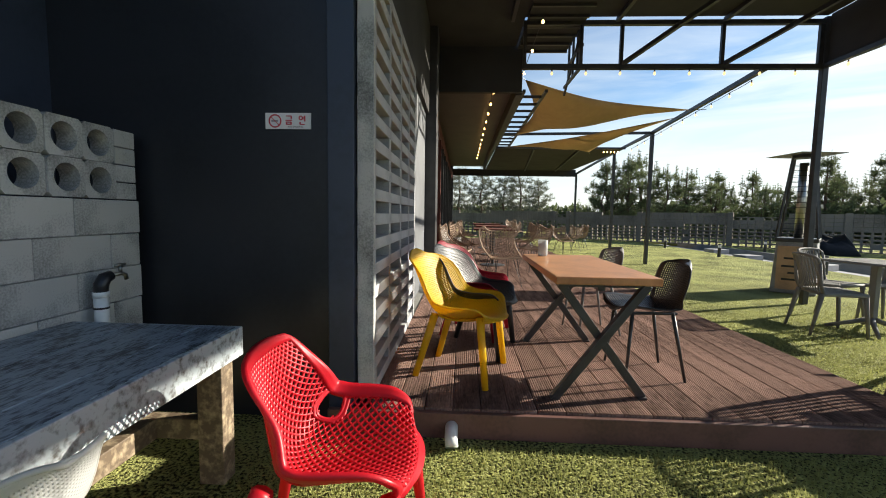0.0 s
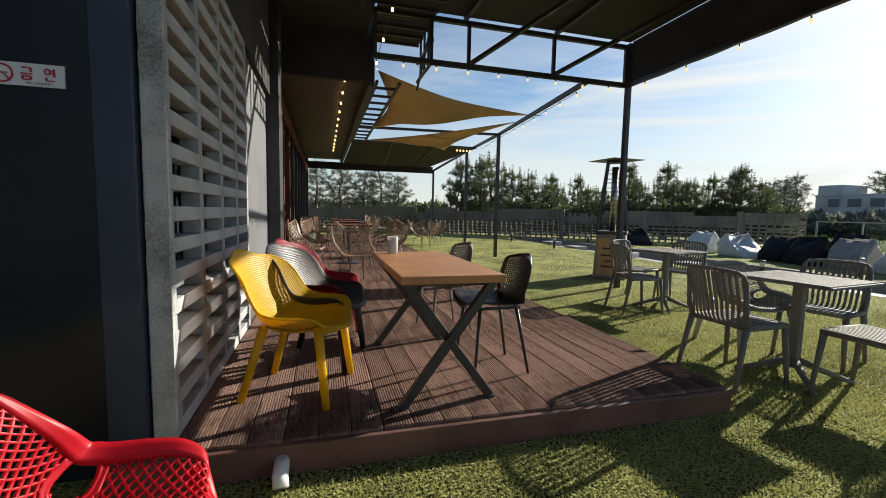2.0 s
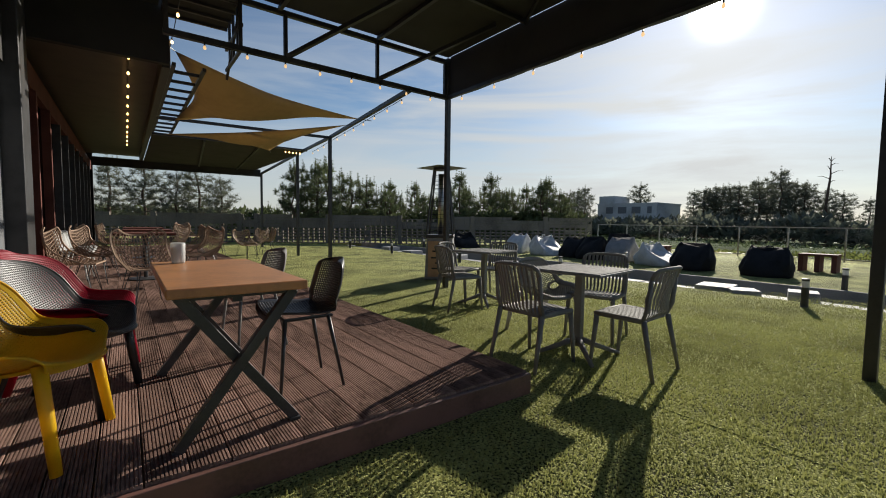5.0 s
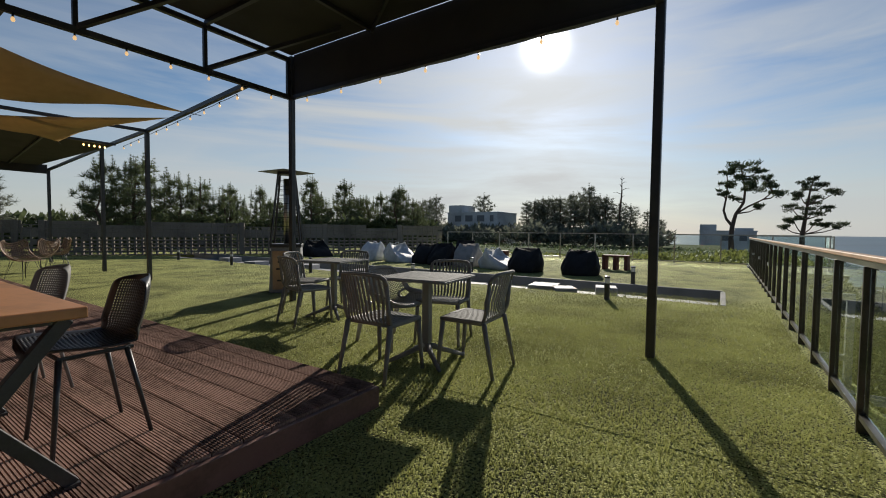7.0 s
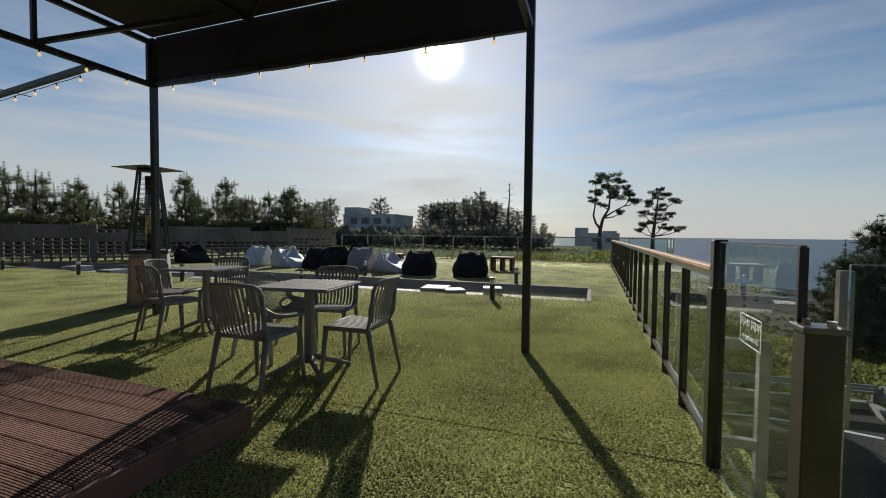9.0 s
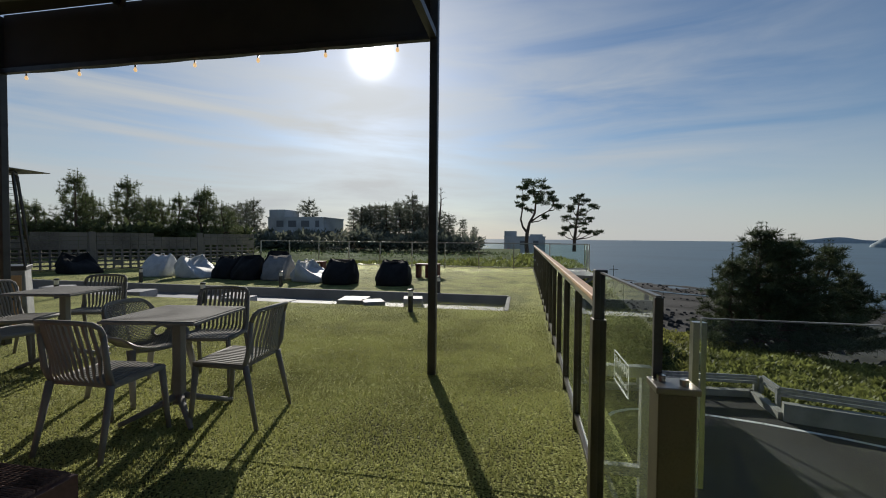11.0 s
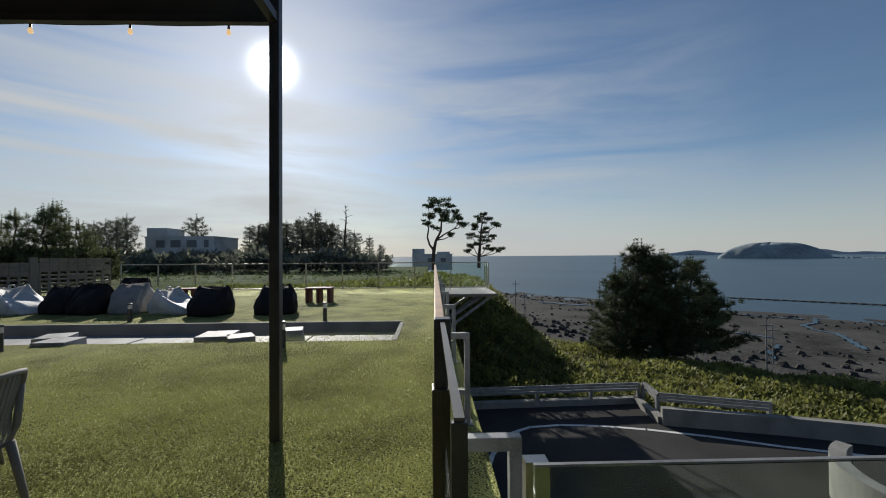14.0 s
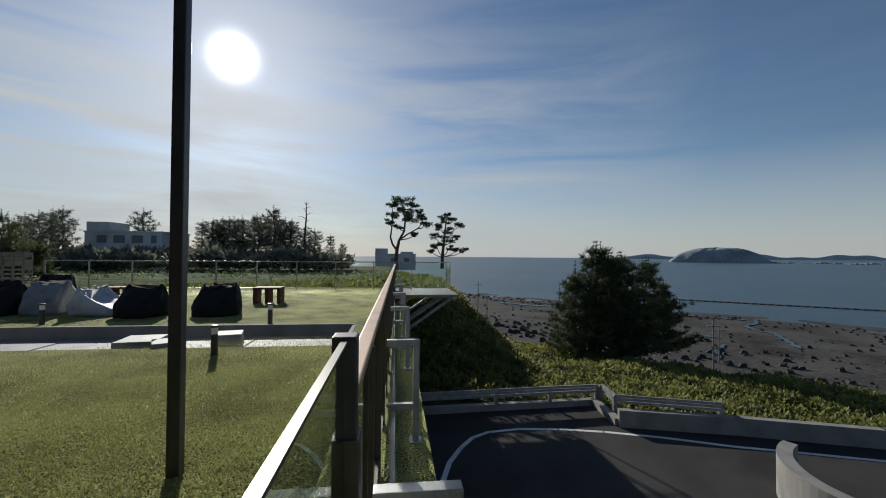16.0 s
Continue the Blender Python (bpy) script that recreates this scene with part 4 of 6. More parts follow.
def rattan_chair(mat, label):
    """Woven-wire tub chair on hairpin legs. It faces -y."""
    ch = thing("rattan_chair", label, "chair", "woven chairs on the far deck")
    prof = curve([(0, -.25, .42), (.4, .1, .40), (.55, .2, .46), (1, .28, .78)])
    wide = curve([(0, .23), (.5, .27), (.8, .27), (1, .2)])

    def P(u, v):
        y, z = prof(v)
        s = 2 * u - 1
        k = abs(s) ** 2.5
        a = max(0, min(1, (v - .1) / .4)) * max(0, min(1, (1.15 - v) / .4))
        return Vector((wide(v)[0] * s, y - .12 * k * max(0, v - .4), z + .20 * k * a))
    for i in range(17):
        part("strand", tubed([P(i / 16, j / 12) for j in range(13)], .006 if 0 < i < 16 else .012, 4), mat, ch)
    for j in range(17):
        part("cross_strand", tubed([P(i / 10, j / 16) for i in range(11)], .006 if 0 < j < 16 else .012, 4), mat, ch)
    for sx in (-1, 1):
        part("leg", tubed([(sx * .16, -.15, .41), (sx * .22, -.22, 0), (sx * .12, -.12, .41)], .006, 5), BLACK_STEEL, ch)
        part("leg", tubed([(sx * .16, .12, .41), (sx * .22, .22, 0), (sx * .12, .1, .41)], .006, 5), BLACK_STEEL, ch)
    return ch


def x_table(label, length=1.28, width=.56):
    """Plank table on two crossed-bar ends; its length lies along y."""
    t = thing("dining_table", label, "table", "tables on the deck")
    part("tabletop", boxed(-width / 2, width / 2, -length / 2, length / 2, .660, .702, .006), WOOD_TOP, t)
    for sy in (-1, 1):
        y = sy * (length / 2 - .10)
        for sx in (-1, 1):
            yy = y + sx * .022
            part("leg", beam(bmesh.new(), (-sx * (width / 2 - .045), yy, .655), (sx * (width / 2 - .03), yy, .006), .042, .045, .003), BLACK_STEEL, t)
        part("top_bar", boxed(-width / 2 + .03, width / 2 - .03, y - .03, y + .03, .638, .660), BLACK_STEEL, t)
        part("floor_pad", boxed(-width / 2 + .01, -width / 2 + .06, y - .04, y + .01, 0, .012), BLACK_STEEL, t)
        part("floor_pad", boxed(width / 2 - .06, width / 2 - .01, y - .01, y + .04, 0, .012), BLACK_STEEL, t)
    part("rail", boxed(-.02, .02, -length / 2 + .12, length / 2 - .12, .61, .650), BLACK_STEEL, t)
    return t


def cafe_table(label):
    """Square slatted top on a column with four splayed feet."""
    t = thing("garden_table", label, "table", "tables on the turf")
    part("rim", boxed(-.33, .33, -.33, .33, .725, .745, .006), GREY_PLASTIC, t)
    for i in range(16):
        x = -.30 + i * .04
        part("slat", boxed(x - .014, x + .014, -.315, .315, .745, .751), GREY_PLASTIC, t)
    part("column", boxed(-.033, .033, -.033, .033, .08, .725, .008), GREY_PLASTIC, t)
    for k in range(4):
        a = math.pi / 4 + k * math.pi / 2
        part("foot", tubed([(.02 * math.cos(a), .02 * math.sin(a), .14), (.16 * math.cos(a), .16 * math.sin(a), .085), (.36 * math.cos(a), .36 * math.sin(a), .018)], [.026, .022, .016], 8), GREY_PLASTIC, t, smooth=True)
    return t


def put(ch, x, y, z, facing):
    """Stands a thing at a place; facing: degrees its front turns from -y, counter-clockwise."""
    ch.matrix_basis = pose(x, y, z, 0, 0, facing)
    return ch


# ---- things on the deck ----
D = .15
put(x_table("oak-topped table on crossed black steel legs"), -.84, 4.72, D, 0)
put(bucket_armchair(YELLOW, "yellow pierced plastic armchair beside the oak table"), -1.62, 4.54, D, 72)
put(bucket_armchair(BLACK_PLASTIC, "black pierced plastic armchair beside the yellow one"), -1.50, 5.02, D, 72)
put(bucket_armchair(DARK_RED, "crimson pierced plastic armchair beside the black one"), -1.50, 5.46, D, 72)
put(side_chair(BLACK_PLASTIC, BLACK_STEEL, "black pierced plastic chair on thin black legs"), -.40, 4.63, D, -90)
put(side_chair(GREY_PLASTIC, GREY_PLASTIC, "grey pierced plastic chair on pale legs"), -.45, 5.62, D, -82)
cup = thing("table_caddy", "white ceramic cup on the far end of the oak table", "cup")
part("cup", lathe([(.034, D + .702), (.038, D + .715), (.040, D + .825), (.036, D + .83), (.033, D + .74)], 16, (-.98, 5.22)), WHITE_PLASTIC, cup, smooth=True)

rc = put(rattan_chair(RATTAN, "brown woven wire chair on thin black legs"), -1.05, 7.9, D, 20)
rd = put(rattan_chair(RATTAN, "brown woven wire chair with its back turned"), -1.75, 8.9, D, 80)
for x, y, f in ((-.3, 9.6, -70), (-1.6, 10.2, 70), (-.2, 11.6, -80), (-1.7, 12.2, 80), (-.4, 13.2, -60), (-1.5, 14.0, 80), (1.4, 14.6, 30), (1.9, 15.6, -60), (.9, 16.2, 90), (2.5, 16.8, -90), (.3, 17.5, 40)):
    copy_thing(rc, pose(x, y, D if x < .8 else 0, 0, 0, f))
wc = put(side_chair(WHITE_PLASTIC, WHITE_PLASTIC, "white plastic chair on the far deck"), -1.9, 10.9, D, 80)
copy_thing(wc, pose(-1.9, 11.6, D, 0, 0, 80))
for x, y in ((-1.0, 10.4), (-.9, 12.6), (-.9, 14.8)):
    t = thing("dark_table", "dark red-brown square table on the far deck", "table", "tables on the deck", at=pose(x, y, D))
    part("tabletop", boxed(-.4, .4, -.4, .4, .71, .745, .006), RED_FRAME, t)
    part("column", lathe([(.03, .02), (.03, .71)], 10), BLACK_STEEL, t)
    part("base_plate", lathe([(.25, 0), (.25, .015), (.04, .03)], 16), BLACK_STEEL, t)

# ---- things on the turf ----
put(net_armchair(RED, "red moulded net armchair on the turf"), -2.018, 3.10, 0, 93)
put(bucket_armchair(WHITE_PLASTIC, "white pierced plastic armchair drawn up to the work table"), -2.60, 2.40, 0, -98)
put(net_armchair(PALE_PLASTIC, "pale grey net armchair at the garden table"), 2.18, 4.93, 0, -8)
put(cafe_table("warm grey slatted square garden table on the turf"), 1.86, 4.28, 0, 8)
put(cafe_table("warm grey slatted square garden table farther along"), 2.70, 6.40, 0, 12)
put(slat_chair(GREY_PLASTIC, "warm grey slatted chair at the garden table"), 1.95, 3.82, 0, 184)
s0 = put(slat_chair(GREY_PLASTIC, "dark grey slatted chair with its back to the deck"), 1.40, 4.40, 0, 91)
put(slat_chair(GREY_PLASTIC, "dark grey slatted chair across the garden table"), 2.55, 4.55, 0, -75)
put(slat_chair(GREY_PLASTIC, "warm grey slatted chair at the farther table"), 2.20, 6.37, 0, 78)
put(slat_chair(GREY_PLASTIC, "warm grey slatted chair behind the farther table"), 2.72, 6.98, 0, 22)
put(slat_chair(GREY_PLASTIC, "warm grey slatted chair beside the farther table"), 3.3, 6.75, 0, -70)

# work table by the block wall
wt = thing("work_table", "mottled painted work table with a stone-film top", "table")
for k in range(5):
    x0 = -3.38 + k * .154
    part("top_board", boxed(x0, x0 + .1525, 1.2, 3.61, .635 + .001 * (k % 2), .665 + .001 * (k % 2), .003), CAMO, wt)
part("apron", boxed(-2.612, -2.59, 1.2, 3.63, .535, .664, .004), CAMO_EDGE, wt)
part("apron", boxed(-3.38, -2.612, 3.61, 3.63, .535, .664, .004), CAMO_EDGE, wt)
for x, y in ((-2.675, 3.55), (-3.27, 3.55), (-2.675, 1.4), (-3.27, 1.4)):
    part("leg", boxed(x - .055, x + .055, y - .045, y + .045, 0, .634, .005), LEG_WOOD, wt)
part("stretcher", boxed(-3.215, -2.73, 3.52, 3.58, .19, .28, .004), LEG_WOOD, wt)
part("stretcher", boxed(-3.0, -2.92, 1.4, 3.52, .19, .28, .004), LEG_WOOD, wt)

# patio heater
ht = thing("patio_heater", "pyramid gas patio heater with a glass tube and dark base", "patio heater", at=pose(3.78, 8.86, 0, 0, 0, -42))
ht.scale = (1.22, 1.22, 1.045)
b = boxed(-.235, .235, -.235, .235, 0, .80, .012)
for v in b.verts:
    v.co.x *= 1 - .16 * v.co.z
    v.co.y *= 1 - .16 * v.co.z
part("base", b, GALV, ht)
part("front_panel", boxed(-.18, .18, -.236, -.215, .06, .72), RAIL_WOOD, ht, "wood-print front panel")
for z, w in ((.52, .22), (.40, .26), (.30, .12), (.2, .24)):
    part("printed_bar", boxed(-w / 2, w / 2, -.239, -.236, z, z + .03), BLACK_PLASTIC, ht)
part("collar", boxed(-.22, .22, -.22, .22, .78, .84, .01), BLACK_STEEL, ht)
for sx in (-1, 1):
    for sy in (-1, 1):
        part("strut", beam(bmesh.new(), (sx * .21, sy * .21, .84), (sx * .11, sy * .11, 2.05), .022), BLACK_STEEL, ht)
part("glass_tube", lathe([(.05, .84), (.05, 1.98)], 14), STEEL, ht, "pale glass tube", True)
for i in range(14):
    z = .9 + i * .08
    w = .2 - .1 * (z - .84) / 1.2
    for s in (-1, 1):
        part("guard_wire", tubed([(-w, s * w, z), (w, s * w, z)], .004, 5), BLACK_STEEL, ht)
part("head", boxed(-.12, .12, -.12, .12, 2.05, 2.09, .008), BLACK_STEEL, ht)
part("reflector", lathe([(.40, 2.09), (.41, 2.098), (.10, 2.14), (.02, 2.145)], 4), PILLAR_STEEL, ht, "thin square steel reflector")

# bollard lights
def bollard(x, y):
    b = thing("bollard_light", "short black bollard light with a pale top", "bollard light", "bollards along the channel", at=pose(x, y, 0))
    part("stem", lathe([(.055, 0), (.045, .02), (.045, .28)], 14), BLACK_STEEL, b, smooth=False)
    part("lens", lathe([(.042, .28), (.042, .37)], 14), WHITE_PLASTIC, b, "pale lens")
    part("cap", lathe([(.047, .37), (.047, .40), (.03, .405)], 14), BLACK_STEEL, b)


for x, y in ((6.38, 3.74), (6.35, 7.9), (6.2, 11.2), (6.16, 14.9), (6.2, 18.4), (8.98, 3.75), (9.2, 8.0), (9.1, 12.2), (9.1, 17.2)):
    bollard(x, y)

# stepping stones over the channel, one object each
for i, (x, y, w, l, f) in enumerate(((7.35, 5.2, .62, .55, 8), (7.15, 4.72, .45, .42, 30), (7.75, 4.05, .45, .4, 15), (7.35, 7.95, .55, .45, 20), (6.95, 7.55, .5, .5, 5),
                                     (7.3, 10.4, .6, .5, 12), (7.5, 12.9, .55, .5, 25), (7.2, 15.2, .6, .5, 10), (7.6, 17.5, .6, .5, 10))):
    o = part("stepping_stone", boxed(-w / 2, w / 2, -l / 2, l / 2, -.2, .055, .012), CHANNEL)
    tagged(o, "flat grey stepping stone in the sunken channel", "stepping stone", "stones across the channel")
    o.matrix_basis = pose(x, y, 0, 0, 0, f)
paved = thing("channel_paving", "pale paving slabs along the channel edge", "paving", kind="structure")
for i in range(13):
    y = 2.15 + i * 1.55
    part("paving_slab", boxed(6.86, 7.9, y, y + 1.53, -.2, -.11 + random.uniform(-.01, .01), .01), CHANNEL, paved)


# bean bags
def bean_bag(mat, label, x, y, f, w=.95, h=.62, low=0.0):
    """Slumped bag: squarish at the floor, drawn in to a creased ridge at the top."""
    g = bmesh.new()
    n, k = 16, 40
    rs = random.Random(int(x * 100 + y * 10))
    ph = [rs.uniform(0, 6.28) for _ in range(6)]
    rings = []
    for i in range(n + 1):
        v = i / n
        wx = w / 2 * (1.0 + .10 * math.sin(math.pi * v ** .7) - .22 * v ** 1.5)
        wy = w / 2 * (.98 + .08 * math.sin(math.pi * v) - .80 * v ** 1.7) * (1 + .35 * low * (1 - v))
        if v > .97:
            wy *= .35
        ring = []
        for j in range(k):
            a = 2 * math.pi * j / k
            ca, sa = math.cos(a), math.sin(a)
            px_ = math.copysign(abs(ca) ** .62, ca)
            py_ = math.copysign(abs(sa) ** .62, sa)
            fold = 1 + .06 * math.sin(3 * a + ph[4] + 2 * v) + .05 * math.sin(5 * a + ph[0] + 4 * v) + .04 * math.sin(9 * a + ph[1] - 7 * v) + .02 * math.sin(15 * a + ph[2] + 9 * v)
            ear = .10 * h * (abs(px_) ** 3) * v ** 3 - .07 * h * (1 - abs(px_)) * v ** 3
            drop = low * .55 * h * v * max(0.0, -py_)
            yy = wy * fold * py_ + .16 * w * v - low * .2 * w * (1 - v)
            z = h * v ** .85 + ear - drop + .025 * math.sin(6 * a + ph[3]) * v
            ring.append(g.verts.new((wx * fold * px_, yy, max(0, z))))
        rings.append(ring)
    for a, b in zip(rings, rings[1:]):
        for j in range(k):
            g.faces.new((a[j], a[(j + 1) % k], b[(j + 1) % k], b[j]))
    g.faces.new(rings[-1])
    g.faces.new(rings[0][::-1])
    o = thing("bean_bag", label, "bean bag", "bean bags on the turf", at=pose(x, y, 0, 0, 0, f))
    part("bag", g, mat, o, smooth=True)
    part("seam", tubed([(-w * .39, .16 * w, h * 1.07), (-w * .2, .16 * w, h * .99), (0, .16 * w, h * .955), (w * .2, .16 * w, h * .99), (w * .39, .16 * w, h * 1.07)], .012, 6), mat, o, smooth=True)
    part("carry_loop", tubed([(-.08, .16 * w, h * .97), (-.06, .18 * w, h * 1.08), (.06, .18 * w, h * 1.08), (.08, .16 * w, h * .97)], .014, 6), mat, o, smooth=True)


for mt, lb, x, y, f, w, h, lo in (
        (BAG_BLACK, "black bean bag, slumped on the turf", 10.4, 5.3, -90, 1.1, .72, 0), (BAG_BLACK, "black bean bag with a wide base", 10.3, 6.85, -90, 1.1, .72, 0),
        (BAG_WHITE, "pale grey bean bag with a low front", 10.7, 7.95, -8, 1.15, .68, .7), (BAG_GREY, "grey bean bag leaning upright", 10.8, 9.1, -85, 1.05, .78, 0),
        (BAG_BLACK, "black bean bag beside the grey one", 10.7, 10.0, -95, 1.05, .76, 0), (BAG_BLACK, "black bean bag in the row", 10.9, 10.85, -85, 1.0, .72, 0),
        (BAG_WHITE, "pale bean bag lounger with a low front", 10.9, 12.0, -8, 1.2, .76, .7), (BAG_WHITE, "pale bean bag, upright", 10.8, 13.3, -90, 1.1, .76, 0),
        (BAG_BLACK, "black bean bag behind the others", 12.3, 5.9, -90, .9, .62, 0), (BAG_BLACK, "black bean bag by the fence", 11.0, 16.7, -10, 1.2, .75, .6), (BAG_BLACK, "black bean bag in the second row", 12.2, 10.0, -80, 1.0, .86, 0)):
    bean_bag(mt, lb, x, y, f, w * .8, h * .86, lo)
for x, y, f, lb in ((12.75, 4.85, 0, "low dark wooden bench on the turf"), (12.9, 9.0, 10, "low dark wooden table among the bean bags")):
    b = thing("low_bench", lb, "bench", "low benches", at=pose(x, y, 0, 0, 0, f))
    part("seat", boxed(-.25, .25, -.38, .38, .40, .45, .006), RED_FRAME, b)
    for yy in (-.32, 0, .32):
        part("leg", boxed(-.22, .22, yy - .05, yy + .05, 0, .40, .005), RED_FRAME, b)


# ---- fence of pierced concrete blocks ----
def block_fence(label, a, b, height, seed):
    """A run of open concrete blocks: four pierced courses below, mostly plain ones above."""
    a, b = Vector(a), Vector(b)
    d = (b - a)
    ln = d.length
    q = Matrix.Translation(a) @ Matrix.Rotation(math.atan2(d.y, d.x), 4, "Z")
    f = thing("block_fence", label, "block fence", at=q)
    rs = random.Random(seed)
    cw, ch_ = .26, .155
    nx, nz = int(ln / cw), int(height / ch_)
    v, fc = [], []
    for i in range(nx):
        patch = int(i / 7)
        top = nz - (patch * 7 % 3 == 1)
        for j in range(top):
            open_ = j < nz - 4 or ((patch * 31 + j * 17 + seed) % 5 == 0 and j % 2)
            if open_ and rs.random() < .03:
                open_ = False
            x0, x1, z0, z1 = i * cw, i * cw + cw, j * ch_, j * ch_ + ch_
            t = .06
            n0 = len(v)
            if open_:
                e, e2 = .035, .03
                for y in (-t, t):
                    v += [(x0, y, z0), (x1, y, z0), (x1, y, z1), (x0, y, z1), (x0 + e, y, z0 + e2), (x1 - e, y, z0 + e2), (x1 - e, y, z1 - e2), (x0 + e, y, z1 - e2)]
                for k in range(4):
                    m = (k + 1) % 4
                    fc += [(n0 + k, n0 + m, n0 + 4 + m, n0 + 4 + k), (n0 + 8 + m, n0 + 8 + k, n0 + 12 + k, n0 + 12 + m), (n0 + 4 + k, n0 + 4 + m, n0 + 12 + m, n0 + 12 + k)]
            else:
                for y in (-t, t):
                    v += [(x0 + .004, y, z0 + .004), (x1 - .004, y, z0 + .004), (x1 - .004, y, z1 - .004), (x0 + .004, y, z1 - .004)]
                fc += [(n0, n0 + 1, n0 + 2, n0 + 3), (n0 + 7, n0 + 6, n0 + 5, n0 + 4), (n0 + 3, n0 + 2, n0 + 6, n0 + 7), (n0 + 1, n0, n0 + 4, n0 + 5), (n0 + 2, n0 + 1, n0 + 5, n0 + 6), (n0, n0 + 3, n0 + 7, n0 + 4)]
    o = raw("blockwork", v, fc, FENCE_BLOCK, f)
    tagged(o, kind="stuff")
    for i in range(int(ln / 3.6) + 1):
        part("pier", boxed(i * 3.6 - .1, i * 3.6 + .1, -.1, .1, 0, height + .02, .01), FENCE_BLOCK, f)
    return f


block_fence("grey fence of open concrete blocks behind the turf", (-14, 30, 0), (4, 24.6, 0), 1.40, 1)
block_fence("grey fence of open concrete blocks beside the lawn", (4, 24.6, 0), (17.2, 14.1, 0), 1.40, 2)


# ---- bank, beach, sea and road ----
def smooth(a, b, x):
    t = min(max((x - a) / (b - a), 0), 1)
    return t * t * (3 - 2 * t)


def height_at(x, y):
    n = .65 * x - .76 * y
    slope = -3.35 - .075 * max(0, x - 14) - .045 * max(0, -y - 4)
    top = -.45 - .02 * max(0, x - 30)
    k = smooth(-.2, -5.5, y + .10 * max(0, x - 18))
    g = slope + (top - slope) * (1 - k) * (smooth(14.3, 23, x) if y < 1.1 else 1)
    beach = -9.55 - .45 * smooth(48, 97, n) - .8 * smooth(97, 130, n)
    b = smooth(22.0, 38, n) if y < 0 else smooth(62, 80, x)
    g = g + (beach - g) * b
    rough = .28 * noise.noise((x * .35, y * .35, 1.0)) + .12 * noise.noise((x * 1.1, y * 1.1, 4.0))
    if x < 14.75:
        edge = 12.0 - .36 * max(0, -5.0 - y) + (1.7 if y > -5.2 else 0)
        g = g if x > edge else min(g, -3.85)
    return g + rough * (1 - b) * (x > 14.75 or y < -6) + .10 * b * noise.noise((x * .25, y * .25, 9.0))


xs = np.concatenate([np.linspace(5.0, 14.2, 24), np.linspace(14.6, 34, 60), np.linspace(35, 140, 54)])
ys = np.concatenate([np.linspace(-140, -40, 34), np.linspace(-38.5, 16, 90), np.linspace(18, 90, 24)])
v, fc = [], []
for x in xs:
    for y in ys:
        v.append((x, y, height_at(x, y)))
ny = len(ys)
for i in range(len(xs) - 1):
    for j in range(ny - 1):
        fc.append((i * ny + j, (i + 1) * ny + j, (i + 1) * ny + j + 1, i * ny + j + 1))
o = raw("hillside", v, fc, SOIL, smooth=True)
o.data.materials.append(SHINGLE)
for p in o.data.polygons:
    c = p.center
    p.material_index = 1 if c.z < -8.3 else 0
tagged(o, "overgrown green bank falling to a stony beach", "hillside", kind="structure")
bm = bmesh.new()
bmesh.ops.create_grid(bm, x_segments=2, y_segments=2, size=1, matrix=Matrix.Translation((2400, 0, -10.02)) @ Matrix.Diagonal((2500, 4500, 1, 1)))
structure("water", bm, SEA, "calm blue-grey sea reaching the horizon", "sea")
bm = bmesh.new()
box(bm, -60, 140, 40, 200, -1.2, -.5)
box(bm, -60, -12, -60, 40, -1.2, -.1)
box(bm, -12, 17.4, 36, 41, -1.2, -.31)
structure("ground_north", bm, SOIL, "grassy ground behind the fence and building", "ground")
bm = bmesh.new()
lane = [(.4, 1.2), (.4, -24), (2, -22), (6, -17.6), (8.4, -14.25), (9.88, -11.27), (11.05, -8.1), (11.92, -5.22), (13.7, -5.3), (13.7, 1.2)]
bm.faces.new([bm.verts.new((x, y, -3.5)) for x, y in lane])
g = bmesh.ops.extrude_face_region(bm, geom=bm.faces[:])
bmesh.ops.translate(bm, verts=[e for e in g["geom"] if isinstance(e, bmesh.types.BMVert)], vec=(0, 0, -.3))
bmesh.ops.recalc_face_normals(bm, faces=bm.faces[:])
structure("road", bm, ASPHALT, "dark asphalt lane below the terrace", "road")
structure("ground_south", boxed(-60, .4, -45, -6, -3.9, -3.6), ASPHALT, "asphalt yard below the terrace", "ground")


def ribbon(name, pts, w, z0, z1, mat, label, category):
    b = bmesh.new()
    for p, q in zip(pts, pts[1:]):
        a, c = Vector((*p, (z0 + z1) / 2)), Vector((*q, (z0 + z1) / 2))
        d = (c - a).normalized() * .02
        beam(b, a - d, c + d, w, z1 - z0)
    return structure(name, b, mat, label, category)


arc = [(7.6, .5), (8.6, .42), (9.28, .28), (10.2, .0), (10.95, -.4), (11.5, -.8), (11.8, -1.3), (11.92, -2.2), (11.8, -3.3), (11.5, -4.5), (11.0, -5.9), (10.31, -7.4), (9.75, -9.0), (9.2, -10.5), (8.0, -12.8), (6, -15)]
ribbon("road_line", arc, .12, -3.5, -3.495, ROAD_PAINT, "white painted edge line curving along the lane", "road marking")
wallp = [(11.85, -5.15), (11.0, -8.1), (9.85, -11.25), (8.4, -14.2), (6, -17.5)]
ribbon("parapet", wallp, .22, -3.55, -3.02, KERB, "low concrete parapet beside the lane", "parapet")
ribbon("kerb", [(13.3, .8), (13.45, -2.0), (13.6, -5.25), (11.9, -5.15)], .22, -3.6, -3.30, KERB, "concrete kerb under the guard rail", "kerb")


